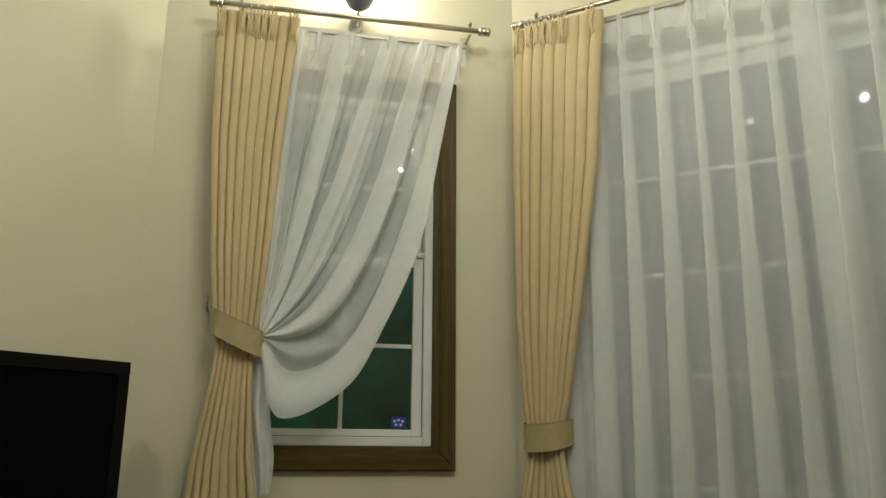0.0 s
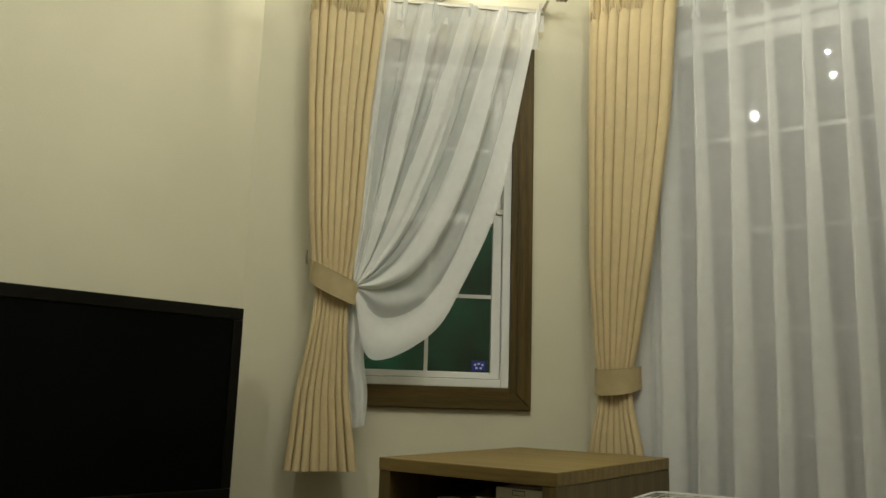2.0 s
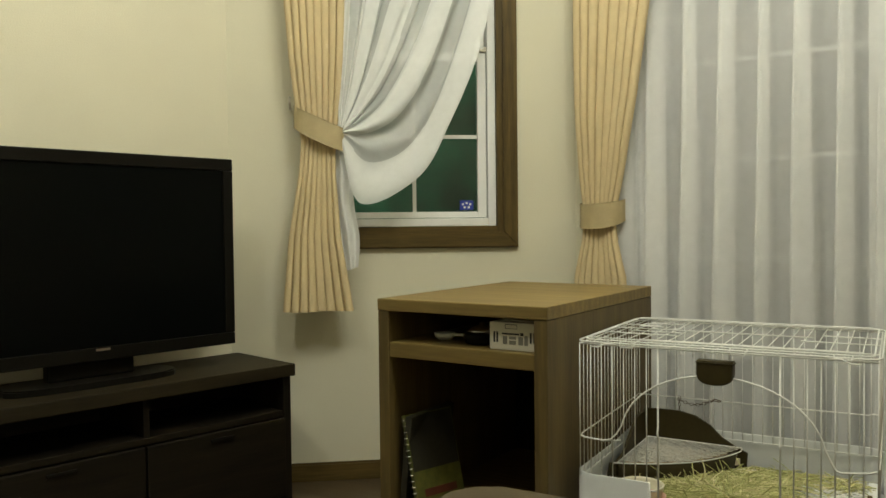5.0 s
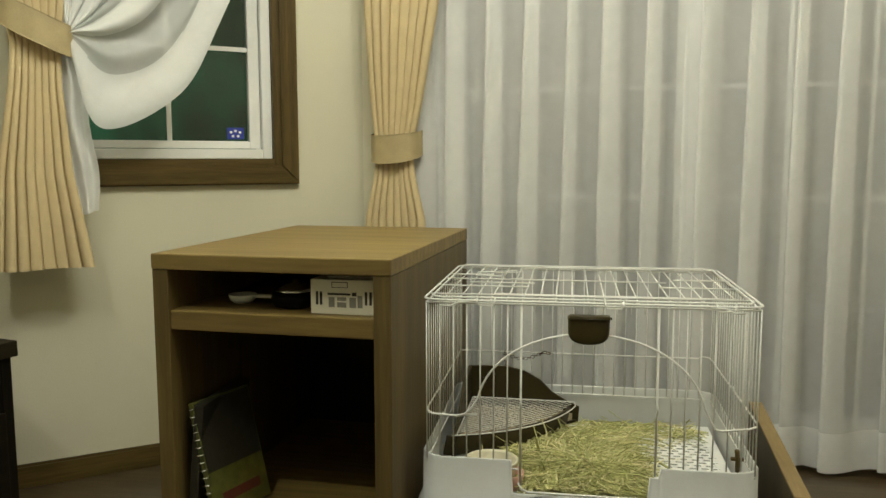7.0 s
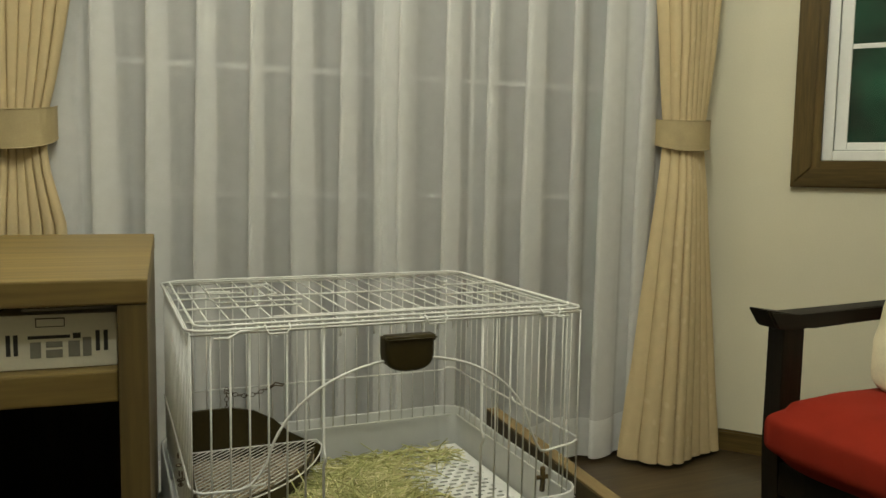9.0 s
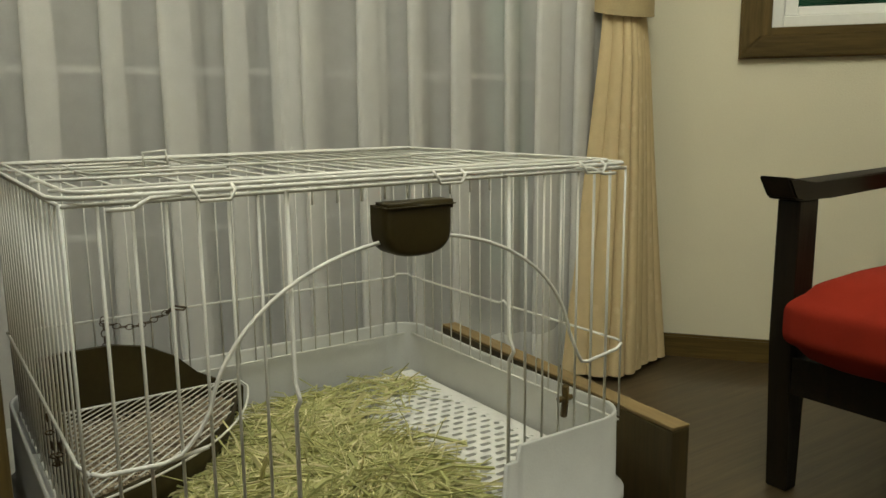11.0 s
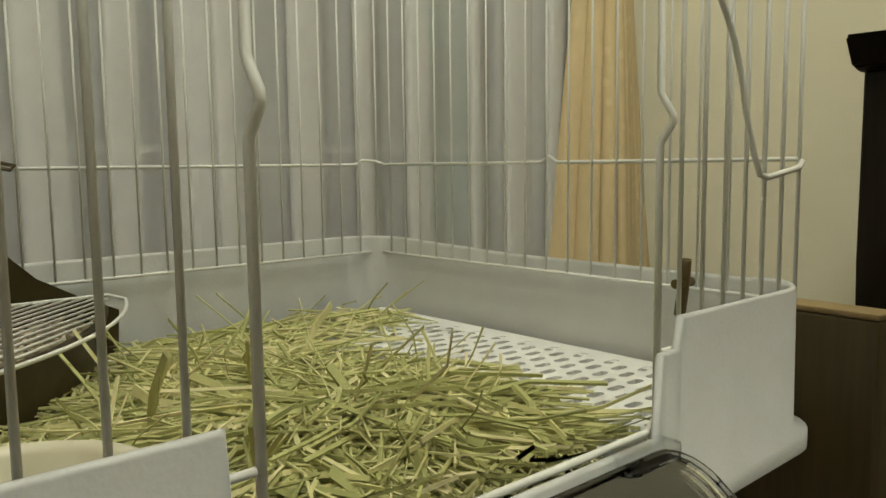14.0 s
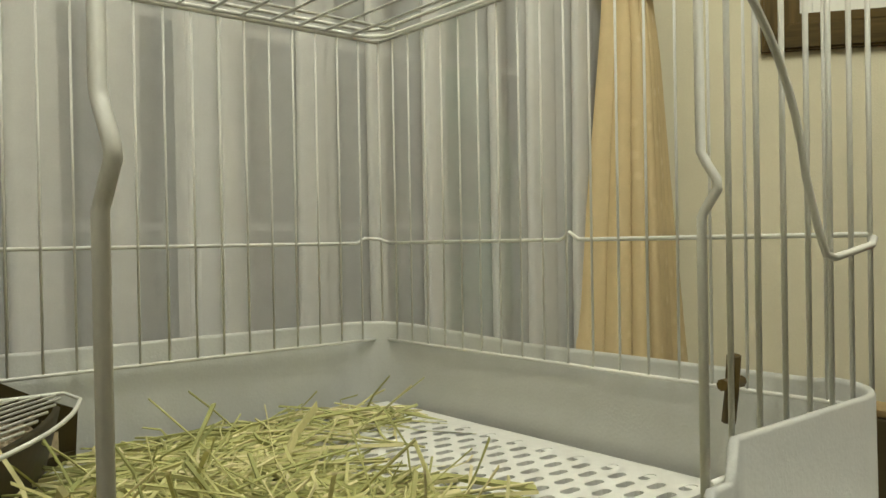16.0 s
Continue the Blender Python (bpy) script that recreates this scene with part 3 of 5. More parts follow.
def swept(u, v):
    cols = [[hermite(v, FALL, [p[n] for p in thread]) for thread in SWEEP] for n in (0, 1)]
    x, z = (hermite(u, THREADS, c) for c in cols)
    env = math.sin(math.pi * min(1, 0.05 + v * 0.95)) ** 0.7
    r = ridge(u)
    amp = 0.006 + 0.020 * env
    y = -0.052 - amp * (0.5 + 0.5 * r) ** 1.4 - 0.3 * amp * math.sin(math.tau * 11 * u + 4 * v) - 0.045 * math.sin(math.pi * v) * u * u
    x += env * (0.012 * math.sin(math.tau * (u - 0.105) / 0.2225) + 0.006 * math.sin(math.tau * 11 * u + 2))
    y -= 0.058 * v ** 3 - 0.011 * math.sin(math.tau * 9.5 * u + 1.5 * v) * v * v * min(1, (1 - v) * 5)
    return (x, y, z)


sw = part("cloth", sheet(B_(), 200, 90, swept), SHEER, s)
# where the swept cloth lies folded over itself it is doubled
sw.data.materials.append(PLEAT)
for p in sw.data.polygons:
    u, v = (p.index // 90 + 0.5) / 200, (p.index % 90 + 0.5) / 90
    if ridge(u + 0.01) > 0.5 - 0.45 * v:
        p.material_index = 1


def heading(u, v):
    x = -0.95 + 0.75 * u
    return (x, -0.05 - 0.008 * math.sin(math.tau * 5 * u + 0.3) + 0.001, 2.405 - 0.075 * v)


part("heading_tape", sheet(B_(), 60, 4, heading), TAPE, s)
pinch_pleats(s, [-0.75, -0.632, -0.492, -0.357, -0.225], 2.42, -0.055, SHEER, 0.17, -0.02, 0.05)


def tail(u, v):
    z = 1.235 - 0.46 * v
    w = lerp_table(v, [(0, 0.05), (0.3, 0.1), (0.75, 0.09), (1, 0.06)])
    c = lerp_table(v, [(0, -0.905), (0.3, -0.898), (0.75, -0.874), (1, -0.865)])
    return (c + w * (u - 0.5) + 0.004 * math.sin(9 * v), -0.082 - 0.012 * math.sin(math.tau * 2 * u + v), z + 0.02 * u * v)


part("tail", sheet(B_(), 30, 24, tail), PLEAT, s, "loose white tail below the tie")

# drapes of the garden door
d = thing("drape", FB, "beige damask pleated curtain gathered by a tie-back", "curtain", "beige drapes")
part("cloth", drape_mesh(B_(), 2.455, 0.02, [(-2.455, 0.228), (-1.9, 0.202), (-1.39, 0.168), (-0.98, 0.141), (-0.75, 0.144), (-0.02, 0.15)], [(-2.455, 0.345), (-1.9, 0.315), (-1.39, 0.235), (-1.1, 0.165), (-0.97, 0.118), (-0.88, 0.135), (-0.75, 0.195), (-0.02, 0.27)], 8,
                         [(-2.455, 0.016), (-2.2, 0.024), (-1.3, 0.022), (-0.98, 0.011), (-0.8, 0.022), (-0.02, 0.034)], -0.095, 5), DRAPE, d)
PB = [0.07, 0.12, 0.15, 0.175, 0.205, 0.25, 0.36]
rings_on(d, PB, ROD_Z + 0.03, ROD_Y)
pinch_fins(d, PB, 2.452, -0.123)
tie_band(d, 0.142, 0.99, 0.168, 0.085, -0.075, 0.06, 0.088)
d = thing("drape", FB, "beige damask pleated curtain gathered by a tie-back", "curtain", "beige drapes")
part("cloth", drape_mesh(B_(), 2.455, 0.015, [(-2.455, 1.93), (-1.45, 1.965), (-1.01, 1.972), (-0.45, 1.965), (-0.02, 1.957)], [(-2.455, 0.33), (-1.45, 0.225), (-1.12, 0.165), (-1.01, 0.138), (-0.93, 0.15), (-0.45, 0.258), (-0.02, 0.355)], 8,
                         [(-2.455, 0.016), (-2.2, 0.024), (-1.3, 0.022), (-1.01, 0.011), (-0.85, 0.022), (-0.02, 0.036)], -0.095, 6, 0.06), DRAPE, d)
PB = [1.8, 1.9, 1.95, 1.98, 2.01, 2.04, 2.085]
rings_on(d, PB, ROD_Z + 0.03, ROD_Y)
pinch_fins(d, PB, 2.452, -0.123)
tie_band(d, 1.972, 1.028, 0.178, 0.118, -0.075, 0.03, 0.088)


# the two sheers of the garden door: one long sheet each, folded over itself at every pleat
def hang(parent, bands, seed, y0, z_top=2.43, z_bot=0.02, rows=40):
    rnd = random.Random(seed)
    ph = [rnd.uniform(0, 6) for _ in range(3)]
    folds = [(x - 0.012, rnd.uniform(0.018, 0.026), rnd.uniform(0.036, 0.075), rnd.uniform(-0.014, 0.014), rnd.uniform(-0.008, 0.008), rnd.uniform(0, 6)) for x in bands[1:-1]]

    def plan(v):
        k = min(1, v * 1.5)
        pts = [(bands[0], 0.0)]
        last = bands[0]
        for x, w0, w1, drift, bend, p in folds:
            w = 0.5 * (w0 + (w1 - w0) * k)
            c = x + drift * v + bend * math.sin(4 * v + p)
            e = 0.35 * w
            pts += [(0.5 * (last + c - w), 0.004 * math.sin(p + 3 * v)), (c + w - e, -0.003), (c + w, -0.008), (c + w - e, -0.013), (c - w + e, -0.015), (c - w, -0.020), (c - w + e, -0.025 - 0.006 * k), (c + w + 0.01, -0.014)]
            last = c + w + 0.01
        pts.append((bands[-1], 0.0))
        out = []
        for i in range(len(pts) - 1):
            a, b, c, d = (Vector(pts[max(0, min(len(pts) - 1, i + j))]) for j in (-1, 0, 1, 2))
            for q in (0, 1 / 3, 2 / 3):
                out.append(0.5 * (2 * b + (c - a) * q + (2 * a - 5 * b + 4 * c - d) * q * q + (3 * b - a - 3 * c + d) * q ** 3))
        return out + [Vector(pts[-1])]

    verts, faces = [], []
    for j in range(rows + 1):
        v = j / rows
        line = plan(v)
        depth = 0.4 + 0.6 * min(1, v * 2.2)
        for p in line:
            verts.append((p.x + 0.005 * math.sin(3 * v + 9 * p.x + ph[0]) * v, y0 + p.y * depth + 0.004 * math.sin(5 * v + 7 * p.x + ph[1]), z_top + (z_bot - z_top) * v + 0.008 * math.sin(26 * p.x + ph[2]) * v))
    n = len(line)
    for j in range(rows):
        for i in range(n - 1):
            faces.append((j * n + i, j * n + i + 1, (j + 1) * n + i + 1, (j + 1) * n + i))
    me = bpy.data.meshes.new("cloth")
    me.from_pydata(verts, [], faces)
    me.materials.append(SHEER)
    me.materials.append(PLEAT)
    for p in me.polygons:
        p.use_smooth = True
        # the doubled hem
        p.material_index = 1 if p.index // (n - 1) >= rows - 2 else 0
    piece("cloth", me, parent)


for bands, y0, seed in (([0.13, 0.23, 0.345, 0.461, 0.579, 0.705, 0.827, 0.943, 1.059, 1.13], -0.05, 11), ([1.0, 1.095, 1.233, 1.354, 1.483, 1.611, 1.738, 1.86, 1.96, 2.03], -0.08, 12)):
    s = thing("sheer_curtain", FB, "white sheer curtain hanging in soft folds", "curtain", "sheer curtains")
    hang(s, bands, seed, y0)
    a, b = bands[0], bands[-1]
    part("heading_tape", sheet(B_(), 60, 3, lambda u, v: (a + (b - a) * u, y0 + 0.002 - 0.006 * math.sin(math.tau * 9 * u), 2.432 - 0.08 * v)), TAPE, s)
    pinch_pleats(s, [x - 0.016 for x in bands[1:-1]], 2.445, y0 - 0.006, SHEER, 0.16, 0.0, 0.036)

# ---- lamps ----
t = thing("ceiling_lamp", ONE, "brushed metal ceiling lamp with five lit glass bulbs", "ceiling lamp")
part("ceiling_plate", lathe(B_(), [(0, 0), (0.09, 0.0), (0.09, -0.015), (0.03, -0.04), (0.0, -0.045)][::-1], (-0.34, 1.29, TOP)), STEEL, t)
part("stem", tube(B_(), [(-0.34, 1.29, TOP - 0.03), (-0.34, 1.29, 2.84)], 0.01, 10), STEEL, t)
for b in BULBS:
    c = Vector((-0.34, 1.29, 2.86))
    e = Vector((b[0], b[1], 2.84))
    part("arm", tube(B_(), [c, c.lerp(e, 0.5) + Vector((0, 0, 0.03)), e, Vector((b[0], b[1], 2.785))], 0.006, 8), STEEL, t)
    bl = part("bulb", lathe(B_(), [(0.0, -0.035), (0.014, -0.03), (0.021, -0.015), (0.021, 0.0), (0.014, 0.022), (0.01, 0.035)], b, 16), BULBM, t, "lit glass bulb")
    bl.visible_shadow = False

t = thing("ceiling_light", pose(DOWN[0], DOWN[1], TOP), "round frosted ceiling light, switched on", "ceiling light")
part("rim", lathe(B_(), [(0.036, -0.0005), (0.066, -0.0005), (0.066, -0.02), (0.036, -0.02)], sides=32), STEEL, t)
dl = part("diffuser", lathe(B_(), [(0.0, -0.034), (0.018, -0.031), (0.03, -0.023), (0.035, -0.014), (0.035, -0.004)], sides=28), BULBM, t, "lit frosted diffuser")
dl.visible_shadow = False

t = thing("wall_lamp", FA, "grey metal bowl wall lamp above the window", "wall lamp")
part("bowl", lathe(B_(), [(0.0, 0.0), (0.02, 0.002), (0.042, 0.018), (0.055, 0.045), (0.06, 0.08), (0.057, 0.08), (0.05, 0.045), (0.0, 0.01)], (-0.615, -0.1, 2.49)), SCONCEG, t)
part("arm", tube(B_(), [(-0.615, -0.1, 2.485), (-0.615, -0.1, 2.478), (-0.615, -0.06, 2.47), (-0.615, -0.004, 2.475)], 0.006, 8), STEEL, t)
part("wall_plate", tube(B_(), [(-0.615, -0.012, 2.475), (-0.615, -0.0005, 2.475)], 0.028, 20), STEEL, t)
part("bulb", lathe(B_(), [(0.0, 0.0), (0.018, 0.01), (0.022, 0.03), (0.012, 0.05), (0.0, 0.055)], (-0.615, -0.1, 2.53), 14), BULBM, t, "lit bulb")
sl = point_light("wall_lamp_light", FA @ Vector((-0.615, -0.1, 2.63)), 14.0, (1.0, 0.93, 0.78), 0.04)

# ---- wooden side cabinet ----
c = thing("side_cabinet", pose(-0.695, 1.672, 0, 0, 0, -3.8), "plain light brown wooden open cabinet with one shelf", "cabinet")
W, DEP, H = 0.502, 0.725, 0.747
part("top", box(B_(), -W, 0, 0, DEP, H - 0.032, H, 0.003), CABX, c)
part("side_panel", box(B_(), -W + 0.001, -W + 0.035, 0.002, DEP, 0, H - 0.0325, 0.002), CABZ_SHADED, c)
part("side_panel", box(B_(), -0.036, -0.001, 0.002, DEP, 0, H - 0.0325, 0.002), CABZ_SHADED, c)
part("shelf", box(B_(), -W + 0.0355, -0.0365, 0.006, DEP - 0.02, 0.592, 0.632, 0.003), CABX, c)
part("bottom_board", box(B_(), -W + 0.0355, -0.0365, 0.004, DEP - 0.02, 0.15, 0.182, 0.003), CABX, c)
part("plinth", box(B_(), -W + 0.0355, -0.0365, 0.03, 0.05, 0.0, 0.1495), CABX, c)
# Back board in near-black wood carries the shade inside the cabinet
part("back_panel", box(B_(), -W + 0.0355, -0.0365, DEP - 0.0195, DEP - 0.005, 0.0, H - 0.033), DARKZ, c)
FCAB = c.matrix_basis

# box with printing on the shelf
b = thing("keyboard_box", FCAB @ pose(-0.175, 0.035, 0.6325) @ Matrix.Diagonal((1.1, 1, 1, 1)), "white printed cardboard box with black bars", "box")
part("carton", box(B_(), 0, 0.124, 0, 0.3, 0, 0.068, 0.001), PAPERW, b)


def bars(parent, name, rects, y, material):
    for x0, x1, z0, z1 in rects:
        part(name, box(B_(), x0, x1, y - 0.0006, y - 0.0001, z0, z1), material, parent)


bars(b, "printed_bar", [(0.010, 0.0145, 0.018, 0.044), (0.0175, 0.022, 0.018, 0.044), (0.1015, 0.106, 0.02, 0.046), (0.110, 0.1145, 0.02, 0.046)], 0, INK)
bars(b, "printed_line", [(0.032, 0.075, 0.038, 0.042), (0.078, 0.086, 0.037, 0.044), (0.04, 0.07, 0.0625, 0.064), (0.04, 0.07, 0.0525, 0.0535), (0.04, 0.041, 0.0525, 0.064), (0.069, 0.07, 0.0525, 0.064)], 0, INK)
bars(b, "printed_block", [(0.034, 0.045, 0.014, 0.034), (0.05, 0.067, 0.014, 0.024), (0.05, 0.067, 0.027, 0.034), (0.073, 0.085, 0.014, 0.034), (0.088, 0.097, 0.014, 0.038)], 0, GREYINK)
solid("leaflet", box(B_(), 0, 0.11, 0, 0.2, 0, 0.003), PAPERW, FCAB @ pose(-0.15, 0.06, 0.7008, 0, 0, 4), "folded paper sheet lying on the box", "paper")
# black bowl with a bright lid and a white dish
t = thing("black_bowl", FCAB @ pose(-0.235, 0.1, 0.6325), "small black round pot with a shiny lid", "pot")
part("pot", lathe(B_(), [(0.03, 0.0), (0.045, 0.004), (0.05, 0.02), (0.046, 0.03), (0.044, 0.03), (0.0, 0.028)]), BLACKP, t)
part("lid", lathe(B_(), [(0.04, 0.031), (0.042, 0.036), (0.02, 0.046), (0.008, 0.048), (0.008, 0.055), (0.0, 0.056)]), CHROME, t, "shiny metal lid")
t = thing("white_dish", FCAB @ pose(-0.345, 0.12, 0.6325), "small white plastic scoop lying on the shelf", "scoop")
part("cup", lathe(B_(), [(0.018, 0.0), (0.026, 0.006), (0.03, 0.018), (0.028, 0.018), (0.0, 0.005)], (-0.02, 0, 0)), VINYL, t)
part("handle", box(B_(), 0.008, 0.08, -0.009, 0.009, 0.012, 0.018, 0.002), VINYL, t)
# books leaning in the lower space
bk = thing("book", FCAB @ pose(-0.395, 0.02, 0.186, 0, 0, -16) @ pose(0, 0, 0, 0, -14, 0), "yellow and green spiral-bound picture book leaning upright", "book")
part("cover", box(B_(), 0, 0.012, 0, 0.165, 0, 0.25, 0.001), BOOKY, bk)
part("printed_panel", box(B_(), 0.0123, 0.013, 0.004, 0.161, 0.1, 0.246), BOOKD, bk, "dark printed picture panel")
part("printed_title", box(B_(), 0.0123, 0.013, 0.03, 0.14, 0.03, 0.05), BOOKR, bk, "red printed title bar")
ring = finish(tube(B_(), [(0.006 + 0.008 * math.cos(a), 0.0 + 0.008 * math.sin(a), 0) for a in [k * math.tau / 10 for k in range(10)]], 0.0013, 5, True), "spiral_ring", CHROME)
for i in range(14):
    piece("spiral_ring", ring, bk, pose(0, 0, 0.03 + i * 0.016))
solid("dark_folder", box(B_(), 0, 0.02, 0, 0.22, 0, 0.25, 0.002), BOOKD, FCAB @ pose(-0.46, 0.03, 0.1825, 0, 6, 2), "dark paper folder leaning on the cabinet side", "folder")

# ---- television and its stand ----
TVF = pose(-1.722, 1.985, 0, 0, 0, 75)
t = thing("tv_cabinet", TVF, "long dark brown wooden television cabinet", "cabinet")
L = 1.5
part("top", box(B_(), -L, 0, 0, 0.36, 0.448, 0.488, 0.003), DARKTOP_LIT, t)
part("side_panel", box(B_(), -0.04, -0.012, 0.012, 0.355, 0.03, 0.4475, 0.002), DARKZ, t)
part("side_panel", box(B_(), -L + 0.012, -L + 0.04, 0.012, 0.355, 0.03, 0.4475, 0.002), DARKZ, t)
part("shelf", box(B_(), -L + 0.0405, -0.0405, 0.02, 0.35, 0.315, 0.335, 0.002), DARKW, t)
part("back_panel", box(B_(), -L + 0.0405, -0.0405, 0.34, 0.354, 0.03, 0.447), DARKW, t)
part("bottom_board", box(B_(), -L + 0.0405, -0.0405, 0.02, 0.339, 0.03, 0.05), DARKW, t)
for i in range(3):
    a = -L + 0.0405 + i * 0.4745
    part("divider", box(B_(), a, a + 0.018, 0.022, 0.339, 0.3355, 0.447), DARKW, t)
    dr = part("door", box(B_(), a + 0.003, a + 0.4715, 0.004, 0.0195, 0.055, 0.312, 0.003), DARKW, t)
    part("handle", box(B_(), a + 0.2, a + 0.28, -0.004, 0.0035, 0.285, 0.295, 0.002), BLACKP, dr)
for x in (-0.06, -L + 0.06):
    for y in (0.05, 0.32):
        part("foot", box(B_(), x - 0.02, x + 0.02, y - 0.02, y + 0.02, 0, 0.0295), DARKW, t)

t = thing("television", pose(-1.89, 1.882, 0.4885, 0, 0, 76), "black flat screen television on its swivel foot", "television")
TW, TB, TT = 0.91, 0.0705, 0.677
part("body", box(B_(), -TW, 0, 0.012, 0.075, TB, TT, 0.008), BLACKP, t)
part("bezel", box(B_(), -TW, 0, -0.002, 0.012, TT - 0.038, TT, 0.003), BLACKP, t)
part("bezel", box(B_(), -TW, 0, -0.002, 0.012, TB, TB + 0.038, 0.003), BLACKP, t)
part("bezel", box(B_(), -0.034, 0, -0.0015, 0.012, TB + 0.0385, TT - 0.0385, 0.002), BLACKP, t)
part("bezel", box(B_(), -TW, -TW + 0.034, -0.0015, 0.012, TB + 0.0385, TT - 0.0385, 0.002), BLACKP, t)
part("screen", box(B_(), -TW + 0.0345, -0.0345, 0.004, 0.0118, TB + 0.0385, TT - 0.0385), SCREEN, t, "dark switched-off screen")
part("maker_mark", box(B_(), -TW / 2 - 0.002, -TW / 2 + 0.04, -0.0032, -0.0022, TB + 0.028, TB + 0.035), STEEL, t, "small silver plate")
part("neck", box(B_(), -TW / 2 - 0.125, -TW / 2 + 0.125, 0.03, 0.07, 0.0185, TB + 0.01, 0.006), BLACKP, t)
bm = slab(B_(), [(-TW / 2 + 0.25 * math.copysign(abs(math.cos(a)) ** 0.6, math.cos(a)), 0.04 + 0.085 * math.copysign(abs(math.sin(a)) ** 0.6, math.sin(a))) for a in [k * math.tau / 36 for k in range(36)]], 0.0, 0.018)
bmesh.ops.bevel(bm, geom=[e for e in bm.edges if all(v.co.z > 0.017 for v in e.verts)], offset=0.004, segments=2, affect="EDGES")
part("foot", bm, BLACKP, t)

# ---- low table in front ----
t = thing("low_table", pose(0, 0, 0), "brown low table with rounded corners", "table")


def rounded(x0, x1, y0, y1, r, n=6):
    pts = []
    for cx, cy, a0 in ((x1 - r, y1 - r, 0), (x0 + r, y1 - r, 90), (x0 + r, y0 + r, 180), (x1 - r, y0 + r, 270)):
        pts += [(cx + r * math.cos(radians(a0 + 90 * k / n)), cy + r * math.sin(radians(a0 + 90 * k / n))) for k in range(n + 1)]
    return pts


bm = slab(B_(), rounded(-0.70, 0.45, 0.5, 1.285, 0.07), 0.415, 0.45)
es = [e for e in bm.edges if all(abs(v.co.z - 0.45) < 1e-4 for v in e.verts)]
bmesh.ops.bevel(bm, geom=es, offset=0.008, segments=3, affect="EDGES")
part("tabletop", bm, TABLET, t)
for x, y in ((-0.6, 0.6), (-0.6, 1.18), (0.35, 0.6), (0.35, 1.18)):
    part("leg", box(B_(), x - 0.03, x + 0.03, y - 0.03, y + 0.03, 0, 0.4145, 0.004), DARKZ, t)

# ---- armchair ----
AC = pose(0.525, 1.897, 0, 0, 0, 1)
t = thing("armchair", AC, "dark wooden armchair with a red seat cushion", "armchair")


def armrest(y):
    # a tapering board with a pointed nose, worn round
    bm = prism(B_(), [(0.0, 0.608), (0.09, 0.594), (0.66, 0.605), (0.66, 0.575), (0.14, 0.562), (0.05, 0.562), (0.03, 0.567)], y - 0.03, y + 0.03)
    bmesh.ops.bevel(bm, geom=[e for e in bm.edges], offset=0.004, segments=2, affect="EDGES")
    return bm


for y in (0.0, -0.62):
    part("armrest", armrest(y), DARKW, t)
    bm = prism(B_(), [(0.072, 0.0), (0.108, 0.0), (0.115, 0.3), (0.118, 0.563), (0.055, 0.563), (0.056, 0.3)], y - 0.022, y + 0.022)
    bmesh.ops.bevel(bm, geom=[e for e in bm.edges], offset=0.003, segments=1, affect="EDGES")
    part("front_leg", bm, DARKZ, t)
    bm = prism(B_(), [(0.69, 0.0), (0.73, 0.0), (0.67, 0.45), (0.72, 0.95), (0.68, 0.95), (0.62, 0.45)], y - 0.02, y + 0.02)
    part("back_leg", bm, DARKZ, t)
    part("side_rail", box(B_(), 0.112, 0.64, y - 0.014, y + 0.014, 0.2, 0.2715, 0.003), DARKW, t)
part("front_rail", box(B_(), 0.062, 0.09, -0.5975, -0.0225, 0.2, 0.2715, 0.003), DARKW, t)
part("back_rail", box(B_(), 0.66, 0.69, -0.5995, -0.0205, 0.86, 0.94, 0.004), DARKW, t)


def cushion(bm, x0, x1, y0, y1, z0, z1, puff, r=0.035, n=22):
    bmesh.ops.create_cube(bm, size=2)
    bmesh.ops.subdivide_edges(bm, edges=bm.edges[:], cuts=n, use_grid_fill=True)
    for v in bm.verts:
        a, b, c = v.co
        k = (1 - a ** 4) * (1 - b ** 4)
        sh = 1 - 0.5 * abs(c) ** 5 * 0.12
        edge = max(abs(a), abs(b))
        a2 = a * (1 - 0.05 * abs(b) ** 6) * sh
        b2 = b * (1 - 0.05 * abs(a) ** 6) * sh
        cz = c * (1 - 0.45 * edge ** 10) + c * puff * k
        v.co = ((x0 + x1) / 2 + a2 * (x1 - x0) / 2, (y0 + y1) / 2 + b2 * (y1 - y0) / 2, (z0 + z1) / 2 + cz * (z1 - z0) / 2 + 0.002 * math.sin(9 * a + 3) * math.sin(7 * b))
    for f in bm.faces:
        f.smooth = True
    return bm


part("seat_cushion", cushion(B_(), -0.02, 0.62, -0.6, -0.025, 0.272, 0.435, 0.1), RED, t, "red woollen seat cushion")
bm = cushion(B_(), 0.6, 0.7, -0.59, -0.03, 0.44, 0.86, 0.1)
part("back_cushion", bm, RED, t, "red woollen back cushion")
bm = cushion(B_(), -0.2, 0.2, -0.055, 0.055, -0.19, 0.19, 0.0, n=26)
for v in bm.verts:
    v.co.y *= 0.35 + 1.1 * (1 - (v.co.x / 0.21) ** 2) * (1 - (v.co.z / 0.2) ** 2)
    v.co.y += 0.006 * math.sin(38 * v.co.x + 20 * v.co.z) + 0.004 * math.sin(60 * v.co.z - 25 * v.co.x)
solid("pillow", bm, SATIN, AC @ pose(0.33, -0.265, 0.60, 32, 0, 91), "shiny cream satin pillow leaning on the armchair", "pillow")

